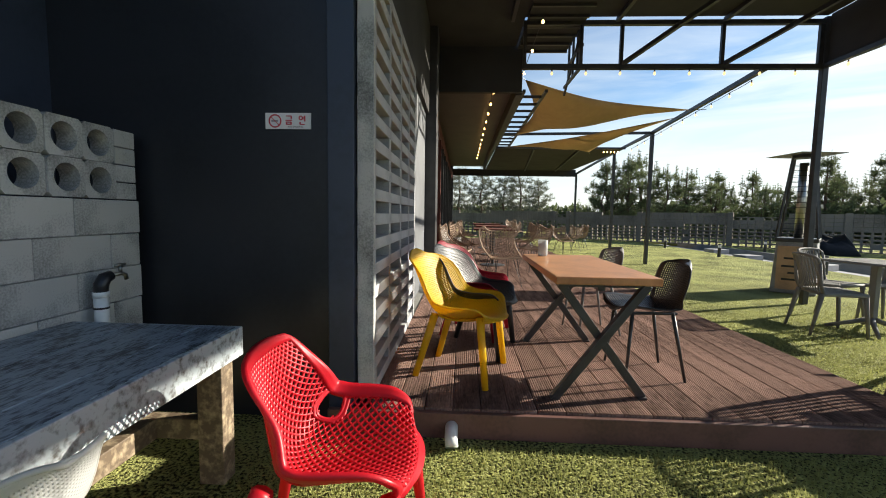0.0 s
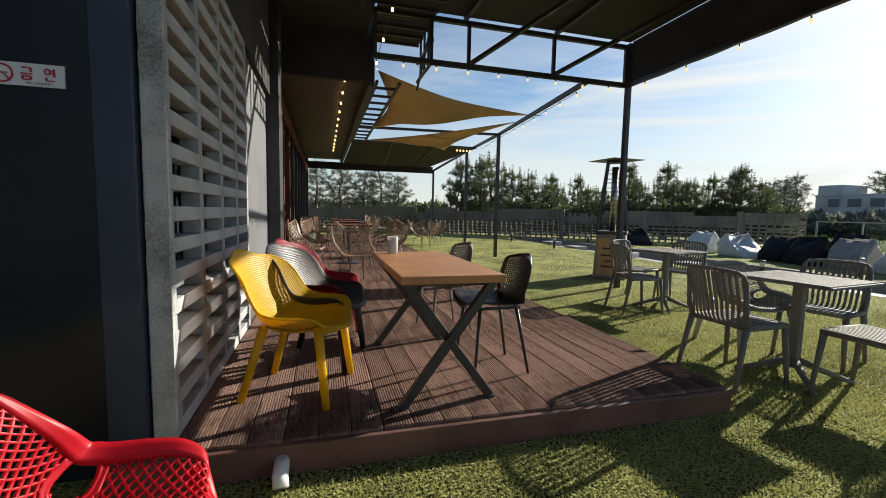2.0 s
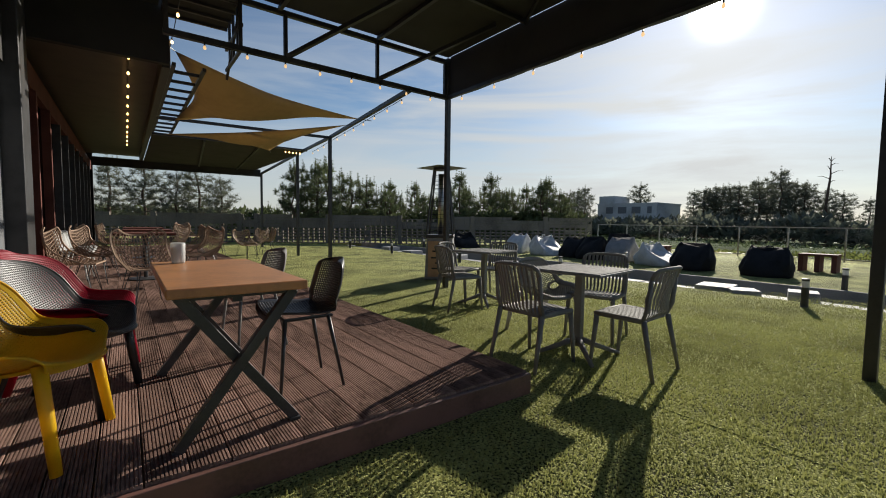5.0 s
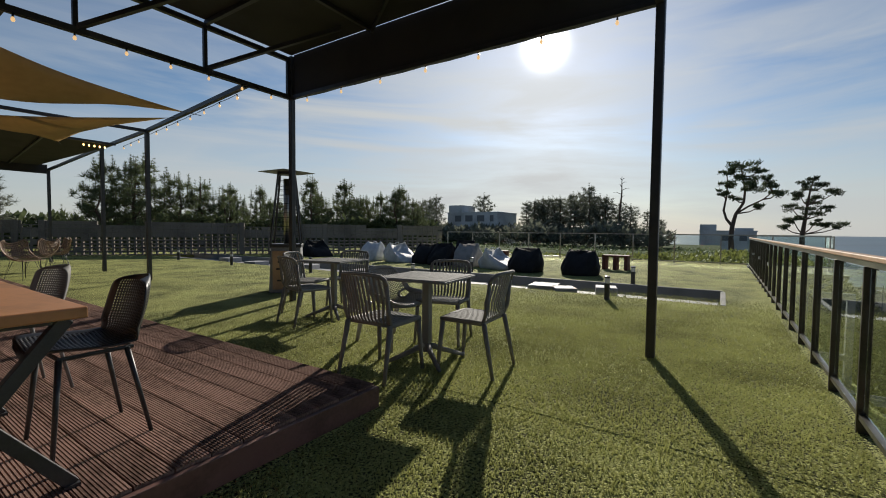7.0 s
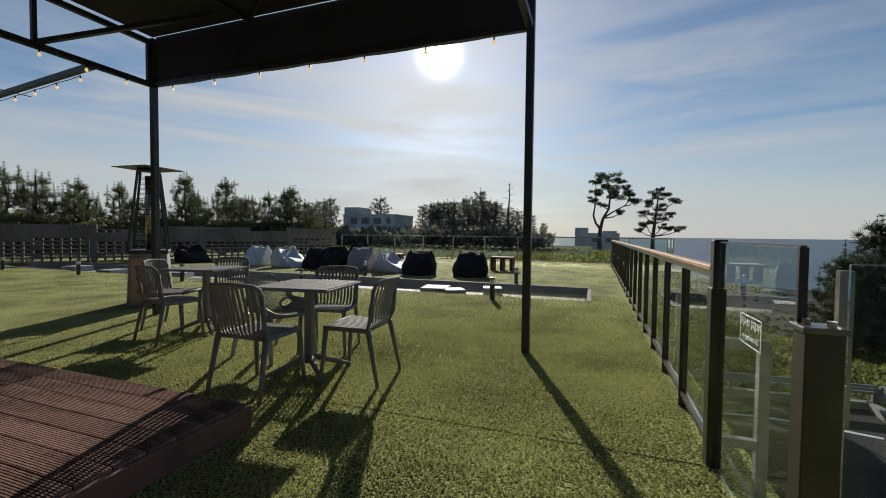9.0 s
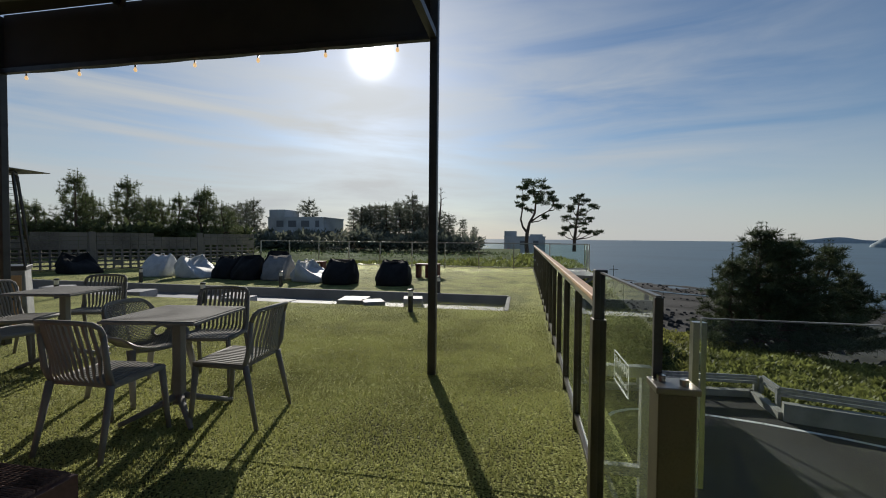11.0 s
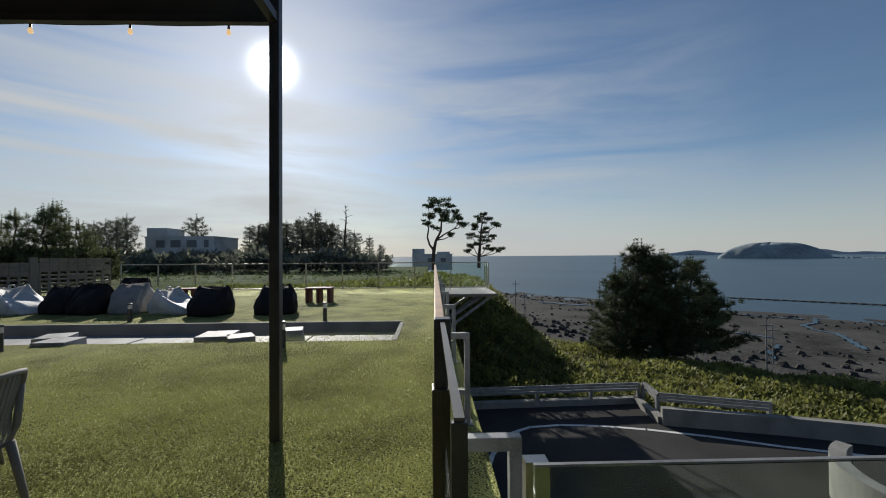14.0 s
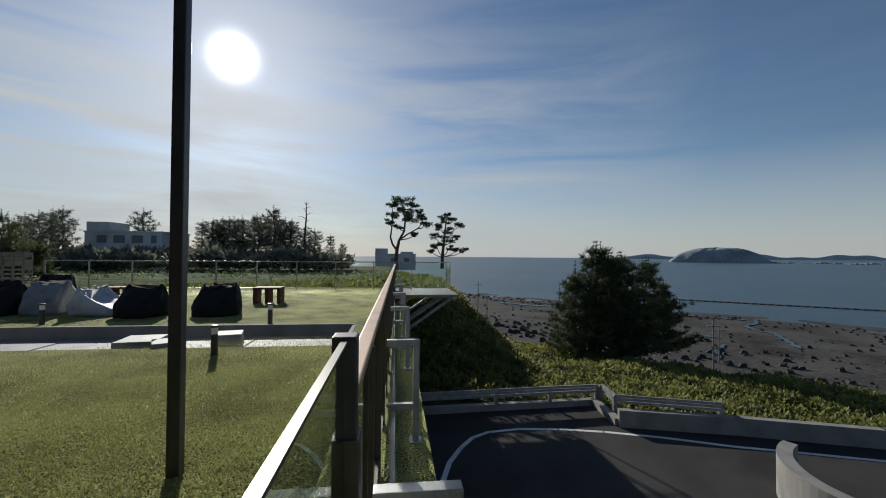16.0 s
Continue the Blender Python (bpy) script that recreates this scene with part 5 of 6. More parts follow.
def guard(label, pts, z):
    g = thing("guard_rail", label, "guard rail", "guard rails along the lane")
    for p, q in zip(pts, pts[1:]):
        for dz in (.0, .09, .18):
            part("rail", beam(bmesh.new(), (*p, z + dz), (*q, z + dz), .05 if dz != .09 else .03, .075), GALV, g)
    for p in pts:
        part("post", boxed(p[0] + .03, p[0] + .13, p[1] - .05, p[1] + .05, z - .42, z + .16), GALV, g)


guard("galvanised guard rail along the bank", [(13.15, .9), (13.3, -1.9), (13.42, -3.7), (13.48, -5.3)], -3.02)
guard("galvanised guard rail on the parapet", [(13.4, -5.42), (12.35, -5.32), (11.4, -8.0)], -2.98)

# curved ramp wall
rw = thing("ramp_wall", "curved pale concrete ramp wall with a rounded end", "concrete wall")
for nm, r0, r1 in (("wall_ring", 1.35, 1.62),):
    g = bmesh.new()
    n = 40
    prev = None
    for i in range(n + 1):
        a = math.pi * (.35 + 1.15 * i / n)
        top = -2.62 - .25 * (i / n)
        ring = [g.verts.new((7.2 + r * math.cos(a - .7), -7.8 + r * math.sin(a - .7), z)) for r, z in ((r0, -3.5), (r1, -3.5), (r1, top), (r0, top))]
        if prev:
            for k in range(4):
                g.faces.new((prev[k], prev[(k + 1) % 4], ring[(k + 1) % 4], ring[k]))
        else:
            g.faces.new(ring)
        prev = ring
    g.faces.new(prev[::-1])
    part(nm, g, KERB, rw)


# leaves over the bank
def tufts(name, label, places, size, mat, leaves=9, seed=3):
    r = np.random.RandomState(seed)
    vv, ff = [], []
    for x, y, z, s in places:
        for _ in range(leaves):
            a, el = r.uniform(0, 6.28), r.uniform(.1, 1.3)
            d = np.array([math.cos(a) * math.cos(el), math.sin(a) * math.cos(el), math.sin(el)])
            sd = np.array([-math.sin(a), math.cos(a), r.uniform(-.5, .5)])
            base = np.array([x, y, z]) + d * size * s * r.uniform(.1, .8)
            tip = base + d * size * s * r.uniform(.4, .8)
            wv = sd * size * s * r.uniform(.12, .25)
            n0 = len(vv)
            mid = (base + tip) / 2
            vv += [base, mid + wv, tip, mid - wv]
            ff.append((n0, n0 + 1, n0 + 2, n0 + 3))
    return tagged(raw(name, vv, ff, mat), label, "plants", kind="stuff")


r = np.random.RandomState(8)
pl = []
while len(pl) < 24000:
    x = 9.5 + 34 * r.rand() ** 1.2
    y = r.uniform(-34, 2)
    if .65 * x - .76 * y > 29:
        continue
    if x < 14.7 and x < 12.1 - .36 * max(0, -5.0 - y) + (1.7 if y > -5.2 else .1):
        continue
    pl.append((x, y, height_at(x, y) - .05, r.uniform(.5, 1.5) * (1 + (x - 14) * .02)))
tufts("bank_plants", "dense low green weeds and vines on the bank", pl, .21, SHRUB)
pl = [(x, y, -.45 + .5 * r.rand() * math.exp(-((y - 3) / 4) ** 2), r.uniform(.7, 1.4)) for x, y in zip(r.uniform(18.6, 25, 1800), r.uniform(-1, 15, 1800))]
tufts("edge_plants", "green creepers behind the far railing", pl, .22, SHRUB, seed=5)
pl = [(x, y, -.9 + r.uniform(0, 2.4) * (.4 + .6 * abs(math.sin(y * .31))), r.uniform(.7, 1.5)) for x, y in zip(r.uniform(56, 70, 2400), r.uniform(8, 75, 2400))]
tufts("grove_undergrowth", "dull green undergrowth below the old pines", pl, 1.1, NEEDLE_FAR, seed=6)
pl = [(x, y, -1.0 + .35 * r.rand() ** 2, r.uniform(.5, 1.2)) for x, y in zip(r.uniform(26, 57, 2600), r.uniform(2, 60, 2600))]
tufts("field_weeds", "dull olive weeds on the rough ground behind the terrace", pl, .34, NEEDLE, seed=9)
structure("ground_field", boxed(18.35, 90, 2.05, 110, -1.6, -.95), SOIL, "rough weedy ground behind the terrace", "rough ground")
pl = [(x, 41 - .72 * x + r.uniform(-.8, 1.5), -.4 + r.uniform(0, 1.9), r.uniform(.7, 1.4)) for x in r.uniform(-14, 33, 2600)]
pl = [(x, max(y, 25.6) if x > 3 else max(y, 29 - .2 * x), z, s) for x, y, z, s in pl]
tufts("hedge_undergrowth", "dark green brush behind the block fence", pl, .6, NEEDLE, seed=7)
r2 = np.random.RandomState(21)
vv, ff = [], []
for _ in range(2600):
    x, y = r2.uniform(28, 125), r2.uniform(-80, 8)
    n = .65 * x - .76 * y
    if not (47 < n < 96) or (r2.rand() < .75 and 62 < n < 86):
        continue
    s = r2.uniform(.1, .42) * (1.5 if n < 58 else 1)
    z = height_at(x, y)
    n0 = len(vv)
    for k in range(5):
        a = 6.28 * k / 5 + r2.rand()
        vv.append((x + s * math.cos(a), y + s * math.sin(a), z - .05))
    for k in range(5):
        a = 6.28 * k / 5 + r2.rand()
        vv.append((x + .6 * s * math.cos(a), y + .6 * s * math.sin(a), z + s * r2.uniform(.4, .9)))
    for k in range(5):
        ff.append((n0 + k, n0 + (k + 1) % 5, n0 + 5 + (k + 1) % 5, n0 + 5 + k))
    ff.append(tuple(n0 + 5 + k for k in range(5)))
tagged(raw("beach_stones", vv, ff, STONE_DARK), "dark scattered stones on the beach", "stones", kind="stuff")


for pts, w in (([(71, -65), (66, -60.5), (63.5, -56), (60, -54.5), (56, -54.2), (51, -51), (46, -47.5)], .7), ([(84, -50), (78, -54), (73, -58.5), (70, -62)], .9), ([(60, -38), (57, -41.5), (53, -43)], .6), ([(100, -24), (94, -30), (90, -36)], 1.6), ([(42, -33.5), (45.5, -36), (49, -40)], .5)):
    b = bmesh.new()
    for p, q in zip(pts, pts[1:]):
        n_ = 6
        for i in range(n_):
            a0 = Vector((*p, 0)).lerp(Vector((*q, 0)), i / n_)
            a1 = Vector((*p, 0)).lerp(Vector((*q, 0)), (i + 1) / n_)
            a0.z, a1.z = height_at(a0.x, a0.y) + .1, height_at(a1.x, a1.y) + .1
            beam(b, a0, a1, w * (1 + .4 * math.sin(i * 2.1 + p[0])), .04)
    structure("water_runnel", b, SEA, "shallow runnel of water across the beach", "water")


# ---- trees ----
def pine(name, label, h, spread, seed, mat, bare=.15, levels=9, dense=1.0, flat=False, lean=0.0, group="pines"):
    """A pine: tapered trunk, limbs in tiers, and needle tufts along each limb."""
    rs = random.Random(seed)
    t = thing(name, label, "tree", group)
    tb = bmesh.new()
    trunk = [(lean * h * (k / 6) ** 1.5 + .03 * h * rs.uniform(-1, 1) * (k > 0), .03 * h * rs.uniform(-1, 1) * (k > 0), h * .97 * k / 6) for k in range(7)]
    tube(tb, trunk, [h * .024 * (1 - .85 * k / 6) + .01 for k in range(7)], 8)

    def along(f):
        f = min(max(f, 0), .999) * 6
        i = int(f)
        return Vector(trunk[i]).lerp(Vector(trunk[i + 1]), f - i)
    lv, lf = [], []

    def tuft(c, s):
        m = int(27 * dense)
        for _ in range(m):
            d = Vector((rs.gauss(0, 1), rs.gauss(0, 1), rs.gauss(.6, .8))).normalized()
            sd = d.cross(Vector((rs.gauss(0, 1), rs.gauss(0, 1), rs.gauss(0, 1)))).normalized()
            b0 = c + d * s * .1
            n0 = len(lv)
            lv.extend((b0 - sd * s * .05, b0 + sd * s * .05, b0 + d * s * rs.uniform(.7, 1.35)))
            lf.append((n0, n0 + 1, n0 + 2))
    for i in range(levels):
        f = bare + (1 - bare) * (i + .3 * rs.random()) / levels
        base = along(f)
        if flat:
            reach = spread * (.45 + .55 * math.sin(math.pi * min(1, (f - bare) / (1 - bare) * .8 + .25))) * rs.uniform(.6, 1.15)
        else:
            reach = spread * (1 - (f - bare) / (1.04 - bare)) ** .75 * rs.uniform(.75, 1.15) + .08 * h * .3
        for k in range(5):
            a = 6.283 * k / 5 + i * 1.9 + rs.uniform(-.5, .5)
            ln = reach * rs.uniform(.55, 1.1)
            rise = ln * (rs.uniform(.05, .30) if flat else rs.uniform(.1, .55))
            tip = base + Vector((ln * math.cos(a), ln * math.sin(a), rise))
            mid = base.lerp(tip, .55) - Vector((0, 0, ln * .06))
            tube(tb, [base, mid, tip], [h * .008 * (1.1 - f), h * .005 * (1.1 - f) + .006, .006], 4)
            cnt_ = max(3, int(ln / (h * .034)))
            for q in range(cnt_):
                g = .3 + .7 * (q + 1) / cnt_
                p = base.lerp(mid, g / .55) if g < .55 else mid.lerp(tip, (g - .55) / .45)
                p = p + Vector((rs.gauss(0, 1), rs.gauss(0, 1), rs.gauss(.3, .5))) * h * .025
                tuft(p, h * rs.uniform(.035, .068))
            if not flat and dense < 1.5:
                shoot = h * rs.uniform(.06, .13)
                tube(tb, [tip, tip + Vector((0, 0, shoot))], [.010, .005], 4)
                for q in range(4):
                    tuft(tip + Vector((0, 0, shoot * q / 3)), h * (.040 - .006 * q))
    for q in range(7):
        tuft(along(.86 + .022 * q) + Vector((0, 0, .012 * q * h)), h * (.05 - .004 * q))
    if not flat:
        for q in range(10):
            a, rr = rs.uniform(0, 6.28), spread * rs.uniform(.05, .6)
            foot = Vector((rr * math.cos(a), rr * math.sin(a), h * (1.0 - .62 * rr / spread) - .1 * h))
            tall = h * rs.uniform(.12, .24)
            tube(tb, [foot, foot + Vector((0, 0, tall))], [.02, .008], 4)
            for w in range(7):
                tuft(foot + Vector((0, 0, tall * w / 6)), h * .042 * (1 - .11 * w))
    part("trunk", tb, BARK, t)
    raw("crown", lv, lf, mat, t)
    return t


def plant(t, x, y, z, turn, s=1.0):
    c = copy_thing(t, pose(x, y, z, 0, 0, turn))
    c.scale = (s, s, s * random.uniform(.95, 1.08))
    return c


p1 = pine("pine_tree", "bushy young green pine behind the fence", 5.0, 1.9, 1, NEEDLE, levels=8, bare=.05)
p2 = pine("pine_tree", "upright young green pine behind the fence", 5.2, 1.6, 2, NEEDLE, levels=9, bare=.05)
p3 = pine("pine_tree", "broad dark green pine behind the fence", 4.6, 2.4, 3, NEEDLE, levels=7, bare=.05)
p1.matrix_basis = pose(8.2, 27.5, -.4, 0, 0, 30)
p2.matrix_basis = pose(22.0, 26.8, -.4, 0, 0, 10)
p3.matrix_basis = pose(10.4, 27.5, -.5, 0, 0, 80)
rs = random.Random(12)
for t, x, y, s in ((p3, 9.2, 28.6, 1.16), (p3, 11.8, 28.0, .95), (p1, 7.3, 28.6, .98), (p3, 14.6, 29.0, .8), (p3, 18.1, 29.5, .8), (p1, 21.3, 29.0, .9), (p3, 25.4, 27.5, .9), (p1, 6.6, 27, .74), (p1, -6.0, 33, 1.0), (p3, -8.5, 34, 1.0),
                   (p3, 13.0, 27.5, .78), (p2, 13.9, 28.5, .82), (p1, 15.3, 26.5, .72), (p2, 12.2, 28.5, .70), (p1, 17.3, 27.5, .7), (p2, 19.0, 27, .92), (p3, 20.4, 27.5, .85), (p1, 24.2, 27.2, .86), (p2, 24.9, 25.6, .86),
                   (p1, 26.4, 25.2, .92), (p2, 27.6, 25.6, .98), (p3, 28.6, 25.0, .9), (p2, 16.3, 29, .8), (p3, 22.8, 28.5, .8), (p3, 26.0, 28.8, .85), (p1, 30.5, 26.0, .75)):
    plant(t, x, y, -.4, rs.uniform(0, 360), s)
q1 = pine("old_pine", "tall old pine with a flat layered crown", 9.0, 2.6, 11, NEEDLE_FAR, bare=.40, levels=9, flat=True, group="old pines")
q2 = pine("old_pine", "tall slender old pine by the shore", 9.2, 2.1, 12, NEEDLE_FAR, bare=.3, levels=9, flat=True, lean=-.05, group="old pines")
q1.matrix_basis = pose(67, 18, -.8, 0, 0, 40)
q1.scale = (.85,) * 3
q2.matrix_basis = pose(67.5, 24.5, -.8, 0, 0, 200)
q2.scale = (.85,) * 3


def wind_pine(label, h, stems, pads, seed):
    """A wind-shaped pine: bare forking stems and flat pads of needles, each on its own limb. Offsets run along -y, in heights."""
    rs = random.Random(seed)
    t = thing("shore_pine", label, "tree", "wind-shaped pines")
    tb = bmesh.new()
    lines = []
    for st in stems:
        pts = [Vector((rs.uniform(-.01, .01) * h, -o * h, z * h)) for o, z, r in st]
        tube(tb, pts, [r * h for o, z, r in st], 8)
        lines.append(pts)
    lv, lf = [], []
    for o, z, r in pads:
        c = Vector((rs.uniform(-.12, .12) * h, -o * h, z * h))
        near = min((p for pts in lines for p in pts if p.z < c.z + .01 * h), key=lambda p: (p - c).length + .6 * max(0, p.z - c.z + .12 * h))
        bend = near.lerp(c, .55) - Vector((0, 0, .02 * h))
        tube(tb, [near, bend, c], [.010 * h, .007 * h, .004 * h], 5)
        for w in range(5):
            a = rs.uniform(0, 6.283)
            k = c + Vector((r * h * .6 * math.cos(a), r * h * rs.uniform(.2, .75) * math.sin(a), rs.uniform(-.35, .4) * r * h))
            tube(tb, [c, c.lerp(k, .6) - Vector((0, 0, .006 * h)), k], [.004 * h, .003 * h, .002 * h], 4)
            rk = r * h * rs.uniform(.32, .58)
            for q in range(int(100 * r / .12)):
                a, rr = rs.uniform(0, 6.283), rk * math.sqrt(rs.random())
                p = k + Vector((rr * math.cos(a), rr * math.sin(a), rs.gauss(.05, .22) * rk))
                d = Vector((rs.gauss(0, .8), rs.gauss(0, .8), rs.gauss(.5, .6))).normalized()
                sd = d.cross(Vector((rs.gauss(0, 1), rs.gauss(0, 1), rs.gauss(0, 1)))).normalized() * .006 * h
                n0 = len(lv)
                lv.extend((p - sd, p + sd, p + d * h * rs.uniform(.018, .042)))
                lf.append((n0, n0 + 1, n0 + 2))
    part("trunk", tb, BARK, t)
    raw("crown", lv, lf, NEEDLE_DARK, t)
    return t


wind_pine("tall forked pine with flat wind-shaped pads of needles", 11.0,
          [[(0, 0, .030), (-.01, .14, .026), (.0, .28, .024), (.03, .42, .018), (.10, .55, .014), (.11, .70, .011), (.08, .84, .008), (.07, .94, .004)],
           [(.0, .28, .018), (-.06, .36, .014), (-.09, .46, .012), (-.07, .6, .009), (-.06, .74, .007), (-.07, .88, .004)],
           [(.03, .42, .012), (.14, .50, .010), (.28, .58, .007), (.36, .66, .004)]],
          [(.07, .945, .15), (-.07, .89, .10), (.22, .89, .09), (-.06, .76, .10), (.13, .81, .14), (-.10, .66, .08), (.16, .70, .14), (.33, .73, .11), (.39, .63, .10), (.02, .60, .07), (.25, .49, .06), (.30, .82, .06)], 5).matrix_basis = pose(64.3, 1.0, -.9)
wind_pine("slender dark pine with tiers of flat needle pads", 8.8,
          [[(0, 0, .032), (.0, .2, .028), (.02, .4, .022), (.04, .6, .016), (.06, .8, .010), (.09, .95, .005)]],
          [(.09, .95, .08), (.02, .86, .12), (.17, .83, .11), (.31, .75, .11), (-.05, .71, .12), (.13, .67, .12), (-.12, .56, .11), (.10, .51, .14), (.28, .54, .09), (-.11, .39, .11), (.12, .36, .11), (.40, .30, .11), (-.20, .29, .08), (.25, .31, .09), (-.02, .44, .09)], 9).matrix_basis = pose(65, -6.0, -.6)
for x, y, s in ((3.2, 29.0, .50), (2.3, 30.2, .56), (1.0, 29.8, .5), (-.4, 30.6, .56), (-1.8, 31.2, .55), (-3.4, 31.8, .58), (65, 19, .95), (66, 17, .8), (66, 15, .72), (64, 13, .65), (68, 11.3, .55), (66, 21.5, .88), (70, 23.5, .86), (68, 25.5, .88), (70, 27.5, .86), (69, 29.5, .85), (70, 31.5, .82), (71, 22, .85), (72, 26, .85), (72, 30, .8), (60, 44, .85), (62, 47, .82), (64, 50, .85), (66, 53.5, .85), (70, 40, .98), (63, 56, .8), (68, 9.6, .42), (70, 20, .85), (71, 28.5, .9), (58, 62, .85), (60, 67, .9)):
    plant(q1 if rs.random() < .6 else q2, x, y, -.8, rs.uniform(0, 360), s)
dead = thing("dead_tree", "tall bare dead tree with broken twigs", "tree")
b = bmesh.new()
tube(b, [(0, 0, -.8), (.1, .2, 4), (-.1, .1, 7), (0, -.2, 9.4)], [.2, .15, .1, .03], 7)
for z, a, l in ((6.8, 0, 1.1), (7.3, 3, 1.2), (7.9, 1.4, 1.0), (8.3, 4.2, 1.1), (8.7, 2.3, .8), (8.9, 5.2, .8), (6.2, 2.6, .7)):
    tube(b, [(0, 0, z), (l * .6 * math.cos(a), l * .6 * math.sin(a), z + .35), (l * math.cos(a), l * math.sin(a), z + .3)], [.05, .03, .012], 5)
part("trunk", b, BARK, dead)
dead.matrix_basis = pose(65, 14.6, 0, 0, 0, 90)
bp = pine("shore_pine", "large dense dark pine on the bank", 6.6, 2.9, 31, NEEDLE_DARK, bare=.08, levels=12, dense=1.7, group="shore pines")
bp.matrix_basis = pose(24.2, -10.6, -4.6, 0, 0, 0)
for x, y, s in ((24.6, -12.4, .98), (25.2, -14.4, .86), (24.0, -9.2, .72), (25.5, -15.8, .68), (23.8, -11.4, .9)):
    plant(bp, x, y, -4.8, rs.uniform(0, 360), s)

# ---- far buildings, poles and land ----
def house(label, x0, x1, y0, y1, z0, z1, extra, wins):
    h = thing("house", label, "building", "far buildings")
    part("wall", boxed(x0, x1, y0, y1, z0, z1), HOUSE_WALL, h)
    part("roof", boxed(x0 - .1, x1 + .1, y0 - .1, y1 + .1, z1, z1 + .2), HOUSE_WALL, h)
    for e in extra:
        part("roof_block", boxed(*e), HOUSE_WALL, h)
    for y, z, w, hh in wins:
        part("window", boxed(x0 - .04, x0 - .01, y, y + w, z, z + hh), DARK_OPENING, h)
    return h


house("derelict grey concrete house with a stepped roof", 65, 73, 34.6, 44.9, -1, 4.4, [(65.2, 70, 41.9, 44.8, 4.6, 5.9)],
      [(35.4, 2.9, .7, 1.1), (37.2, 2.9, 1.5, 1.1), (39.6, 2.9, 1.5, 1.1), (42, 2.9, 1.3, 1.1), (36, .8, 1.8, 1.2), (39, .8, 1.8, 1.2), (42, .8, 1.4, 1.2)])
house("small grey house by the shore", 98, 106, -3.5, 5.8, -2, 1.6, [(98.5, 104, 3.0, 5.8, 1.8, 3.0), (99, 104, -3, 0, 1.8, 2.3)], [(1.0, -.2, 1.2, 1), (-2, -.2, 1.2, 1)])
for x, y, h in ((74, -13.5, 6.5), (60, -12.0, 5.5), (36.5, -28.3, 5.2), (40.5, -32.2, 4.0)):
    pol = thing("utility_pole", "slim grey utility pole with a crossarm", "utility pole", "utility poles")
    z = height_at(x, y)
    part("pole", tubed([(x, y, z - .2), (x, y, z + h)], [.07, .05], 8), KERB, pol)
    part("crossarm", boxed(x - .05, x + .05, y - .7, y + .7, z + h - .7, z + h - .6), KERB, pol)
ISLAND = Vector((920, -760, 0))
isl = bmesh.new()
n, k = 14, 64
rings = []
for i in range(n + 1):
    f = i / n
    ring = []
    for j in range(k):
        a = 2 * math.pi * j / k
        rr = (1 - f) ** .34
        zz = -10 + 35 * f ** .8
        wob = 1 + .06 * math.sin(3 * a + 1) + .04 * math.sin(7 * a) + .02 * math.sin(13 * a)
        p = Vector((40 * rr * wob * math.cos(a), 99 * rr * wob * math.sin(a), zz + (1.2 * math.sin(5 * a + 2 * f) + .6 * math.sin(17 * a + 9 * f)) * (f > .2)))
        ring.append(isl.verts.new(ISLAND + Matrix.Rotation(radians(-39.6), 3, "Z") @ p))
    rings.append(ring)
for a, b in zip(rings, rings[1:]):
    for j in range(k):
        isl.faces.new((a[j], a[(j + 1) % k], b[(j + 1) % k], b[j]))
isl.faces.new(rings[-1])
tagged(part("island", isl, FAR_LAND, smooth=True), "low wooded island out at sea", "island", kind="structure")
spit = bmesh.new()
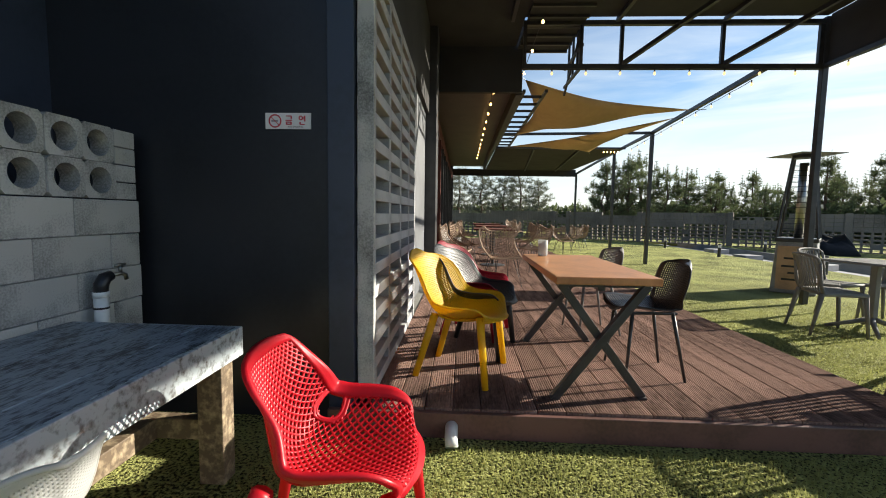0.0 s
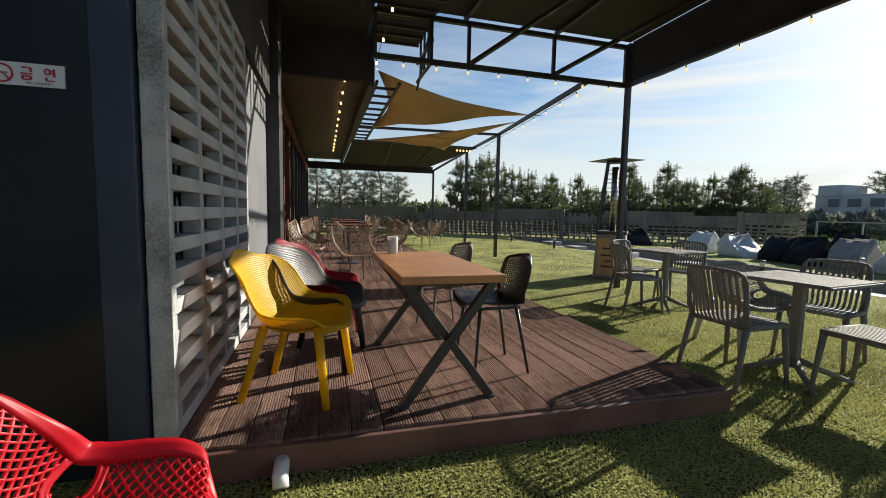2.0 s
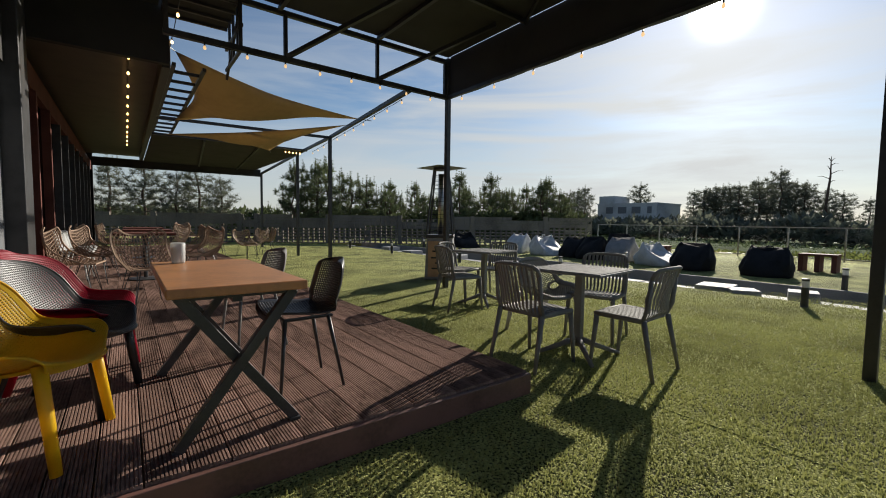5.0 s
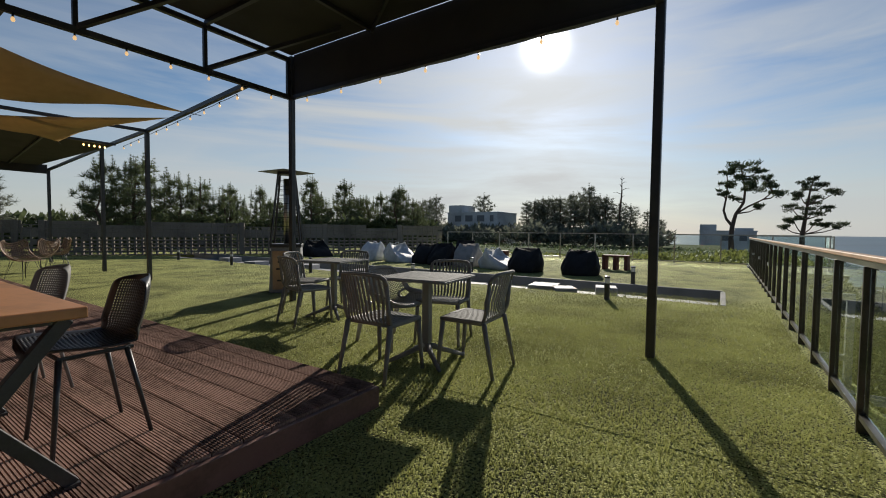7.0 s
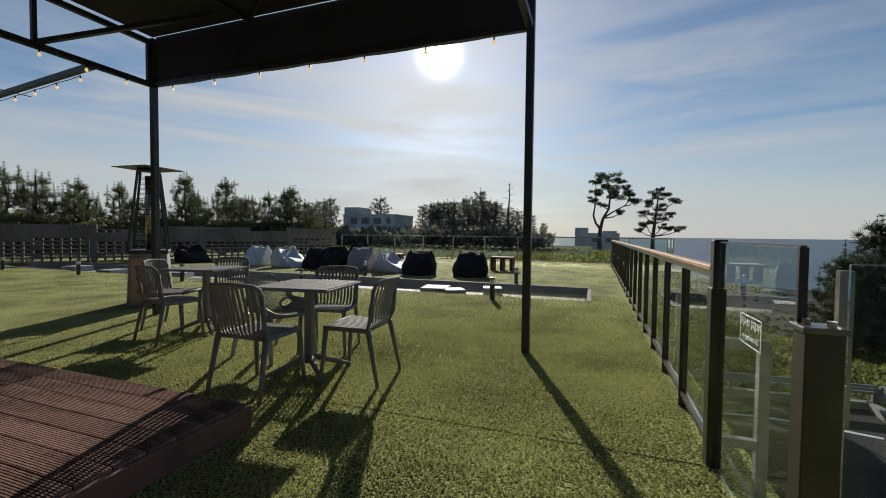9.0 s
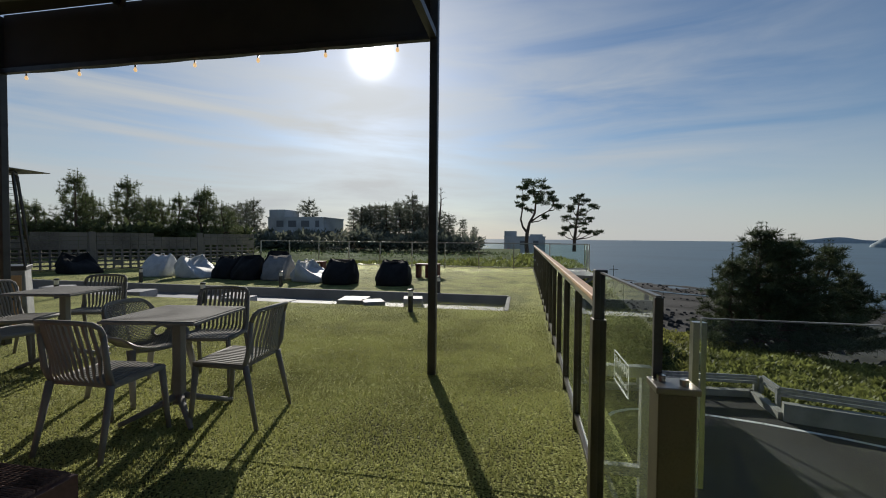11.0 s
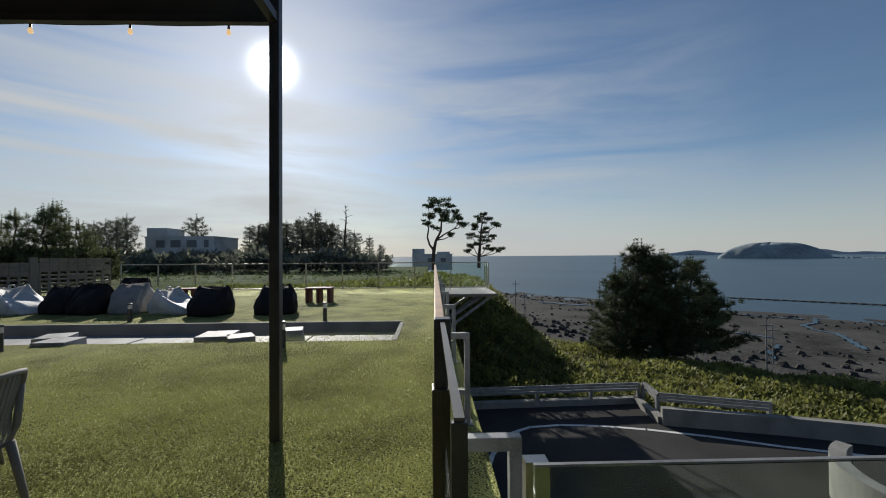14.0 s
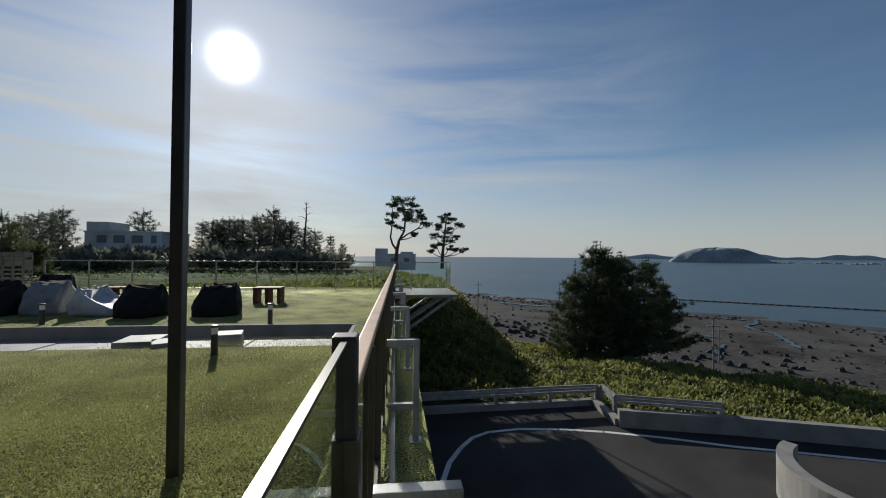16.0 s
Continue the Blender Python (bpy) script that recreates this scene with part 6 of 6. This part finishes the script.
for i in range(40):
    c = ISLAND + Vector((-66 - i * 6.0, -80 - i * 4.6, 0))
    box(spit, c.x - 6, c.x + 6, c.y - 8, c.y + 8, -10.5, -8.2 + 1.0 * math.sin(i * .7) + .6 * math.sin(i * 1.9))
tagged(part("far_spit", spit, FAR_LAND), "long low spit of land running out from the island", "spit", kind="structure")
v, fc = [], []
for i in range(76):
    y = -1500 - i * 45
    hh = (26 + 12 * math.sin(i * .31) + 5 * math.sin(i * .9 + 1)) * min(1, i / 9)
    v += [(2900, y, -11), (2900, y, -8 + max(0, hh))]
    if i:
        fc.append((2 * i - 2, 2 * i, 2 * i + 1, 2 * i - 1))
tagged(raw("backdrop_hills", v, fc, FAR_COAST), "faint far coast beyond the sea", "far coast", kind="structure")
bar = bmesh.new()
for i in range(24):
    box(bar, 104 - 1.05 * i, 105.3 - 1.05 * i, -76 - 1.3 * i, -74.4 - 1.3 * i, -10.3, -9.8)
tagged(part("breakwater", bar, STONE_DARK), "thin dark breakwater across the shallows", "breakwater", kind="structure")

# ---- deck boards ----
def ribbed_board(w, ln):
    """A deck board with ten shallow grooves along its length."""
    prof = [(0, 0), (0, .028), (.002, .030)]
    for k in range(10):
        x = .0045 + k * .0137
        prof += [(x, .030), (x + .0012, .0248), (x + .0046, .0248), (x + .0058, .030)]
    prof += [(w - .002, .030), (w, .028), (w, 0)]
    m = len(prof)
    v = [(x, y, z) for y in (0, ln) for x, z in prof]
    f = [(k, (k + 1) % m, m + (k + 1) % m, m + k) for k in range(m)] + [tuple(range(m - 1, -1, -1)), tuple(range(m, 2 * m))]
    return raw("plank", v, f, PLANK, deck)


plank_w, gap = .1425, .0065
n_planks = 20
lens = (4.1, 4.3, 4.05, 4.0)
pm = {}
for i in range(n_planks):
    x0 = -2.1 + i * (plank_w + gap)
    y = 3.992
    seq = lens if i % 2 else lens[::-1]
    for s, ln in enumerate(seq):
        key = (ln,)
        if key not in pm:
            o = ribbed_board(plank_w, ln - .004)
            pm[key] = o.data
        else:
            o = new("plank", pm[key])
            o.parent = deck
        o.location = (x0, y, .12 + random.uniform(-.0008, .0008))
        y += ln
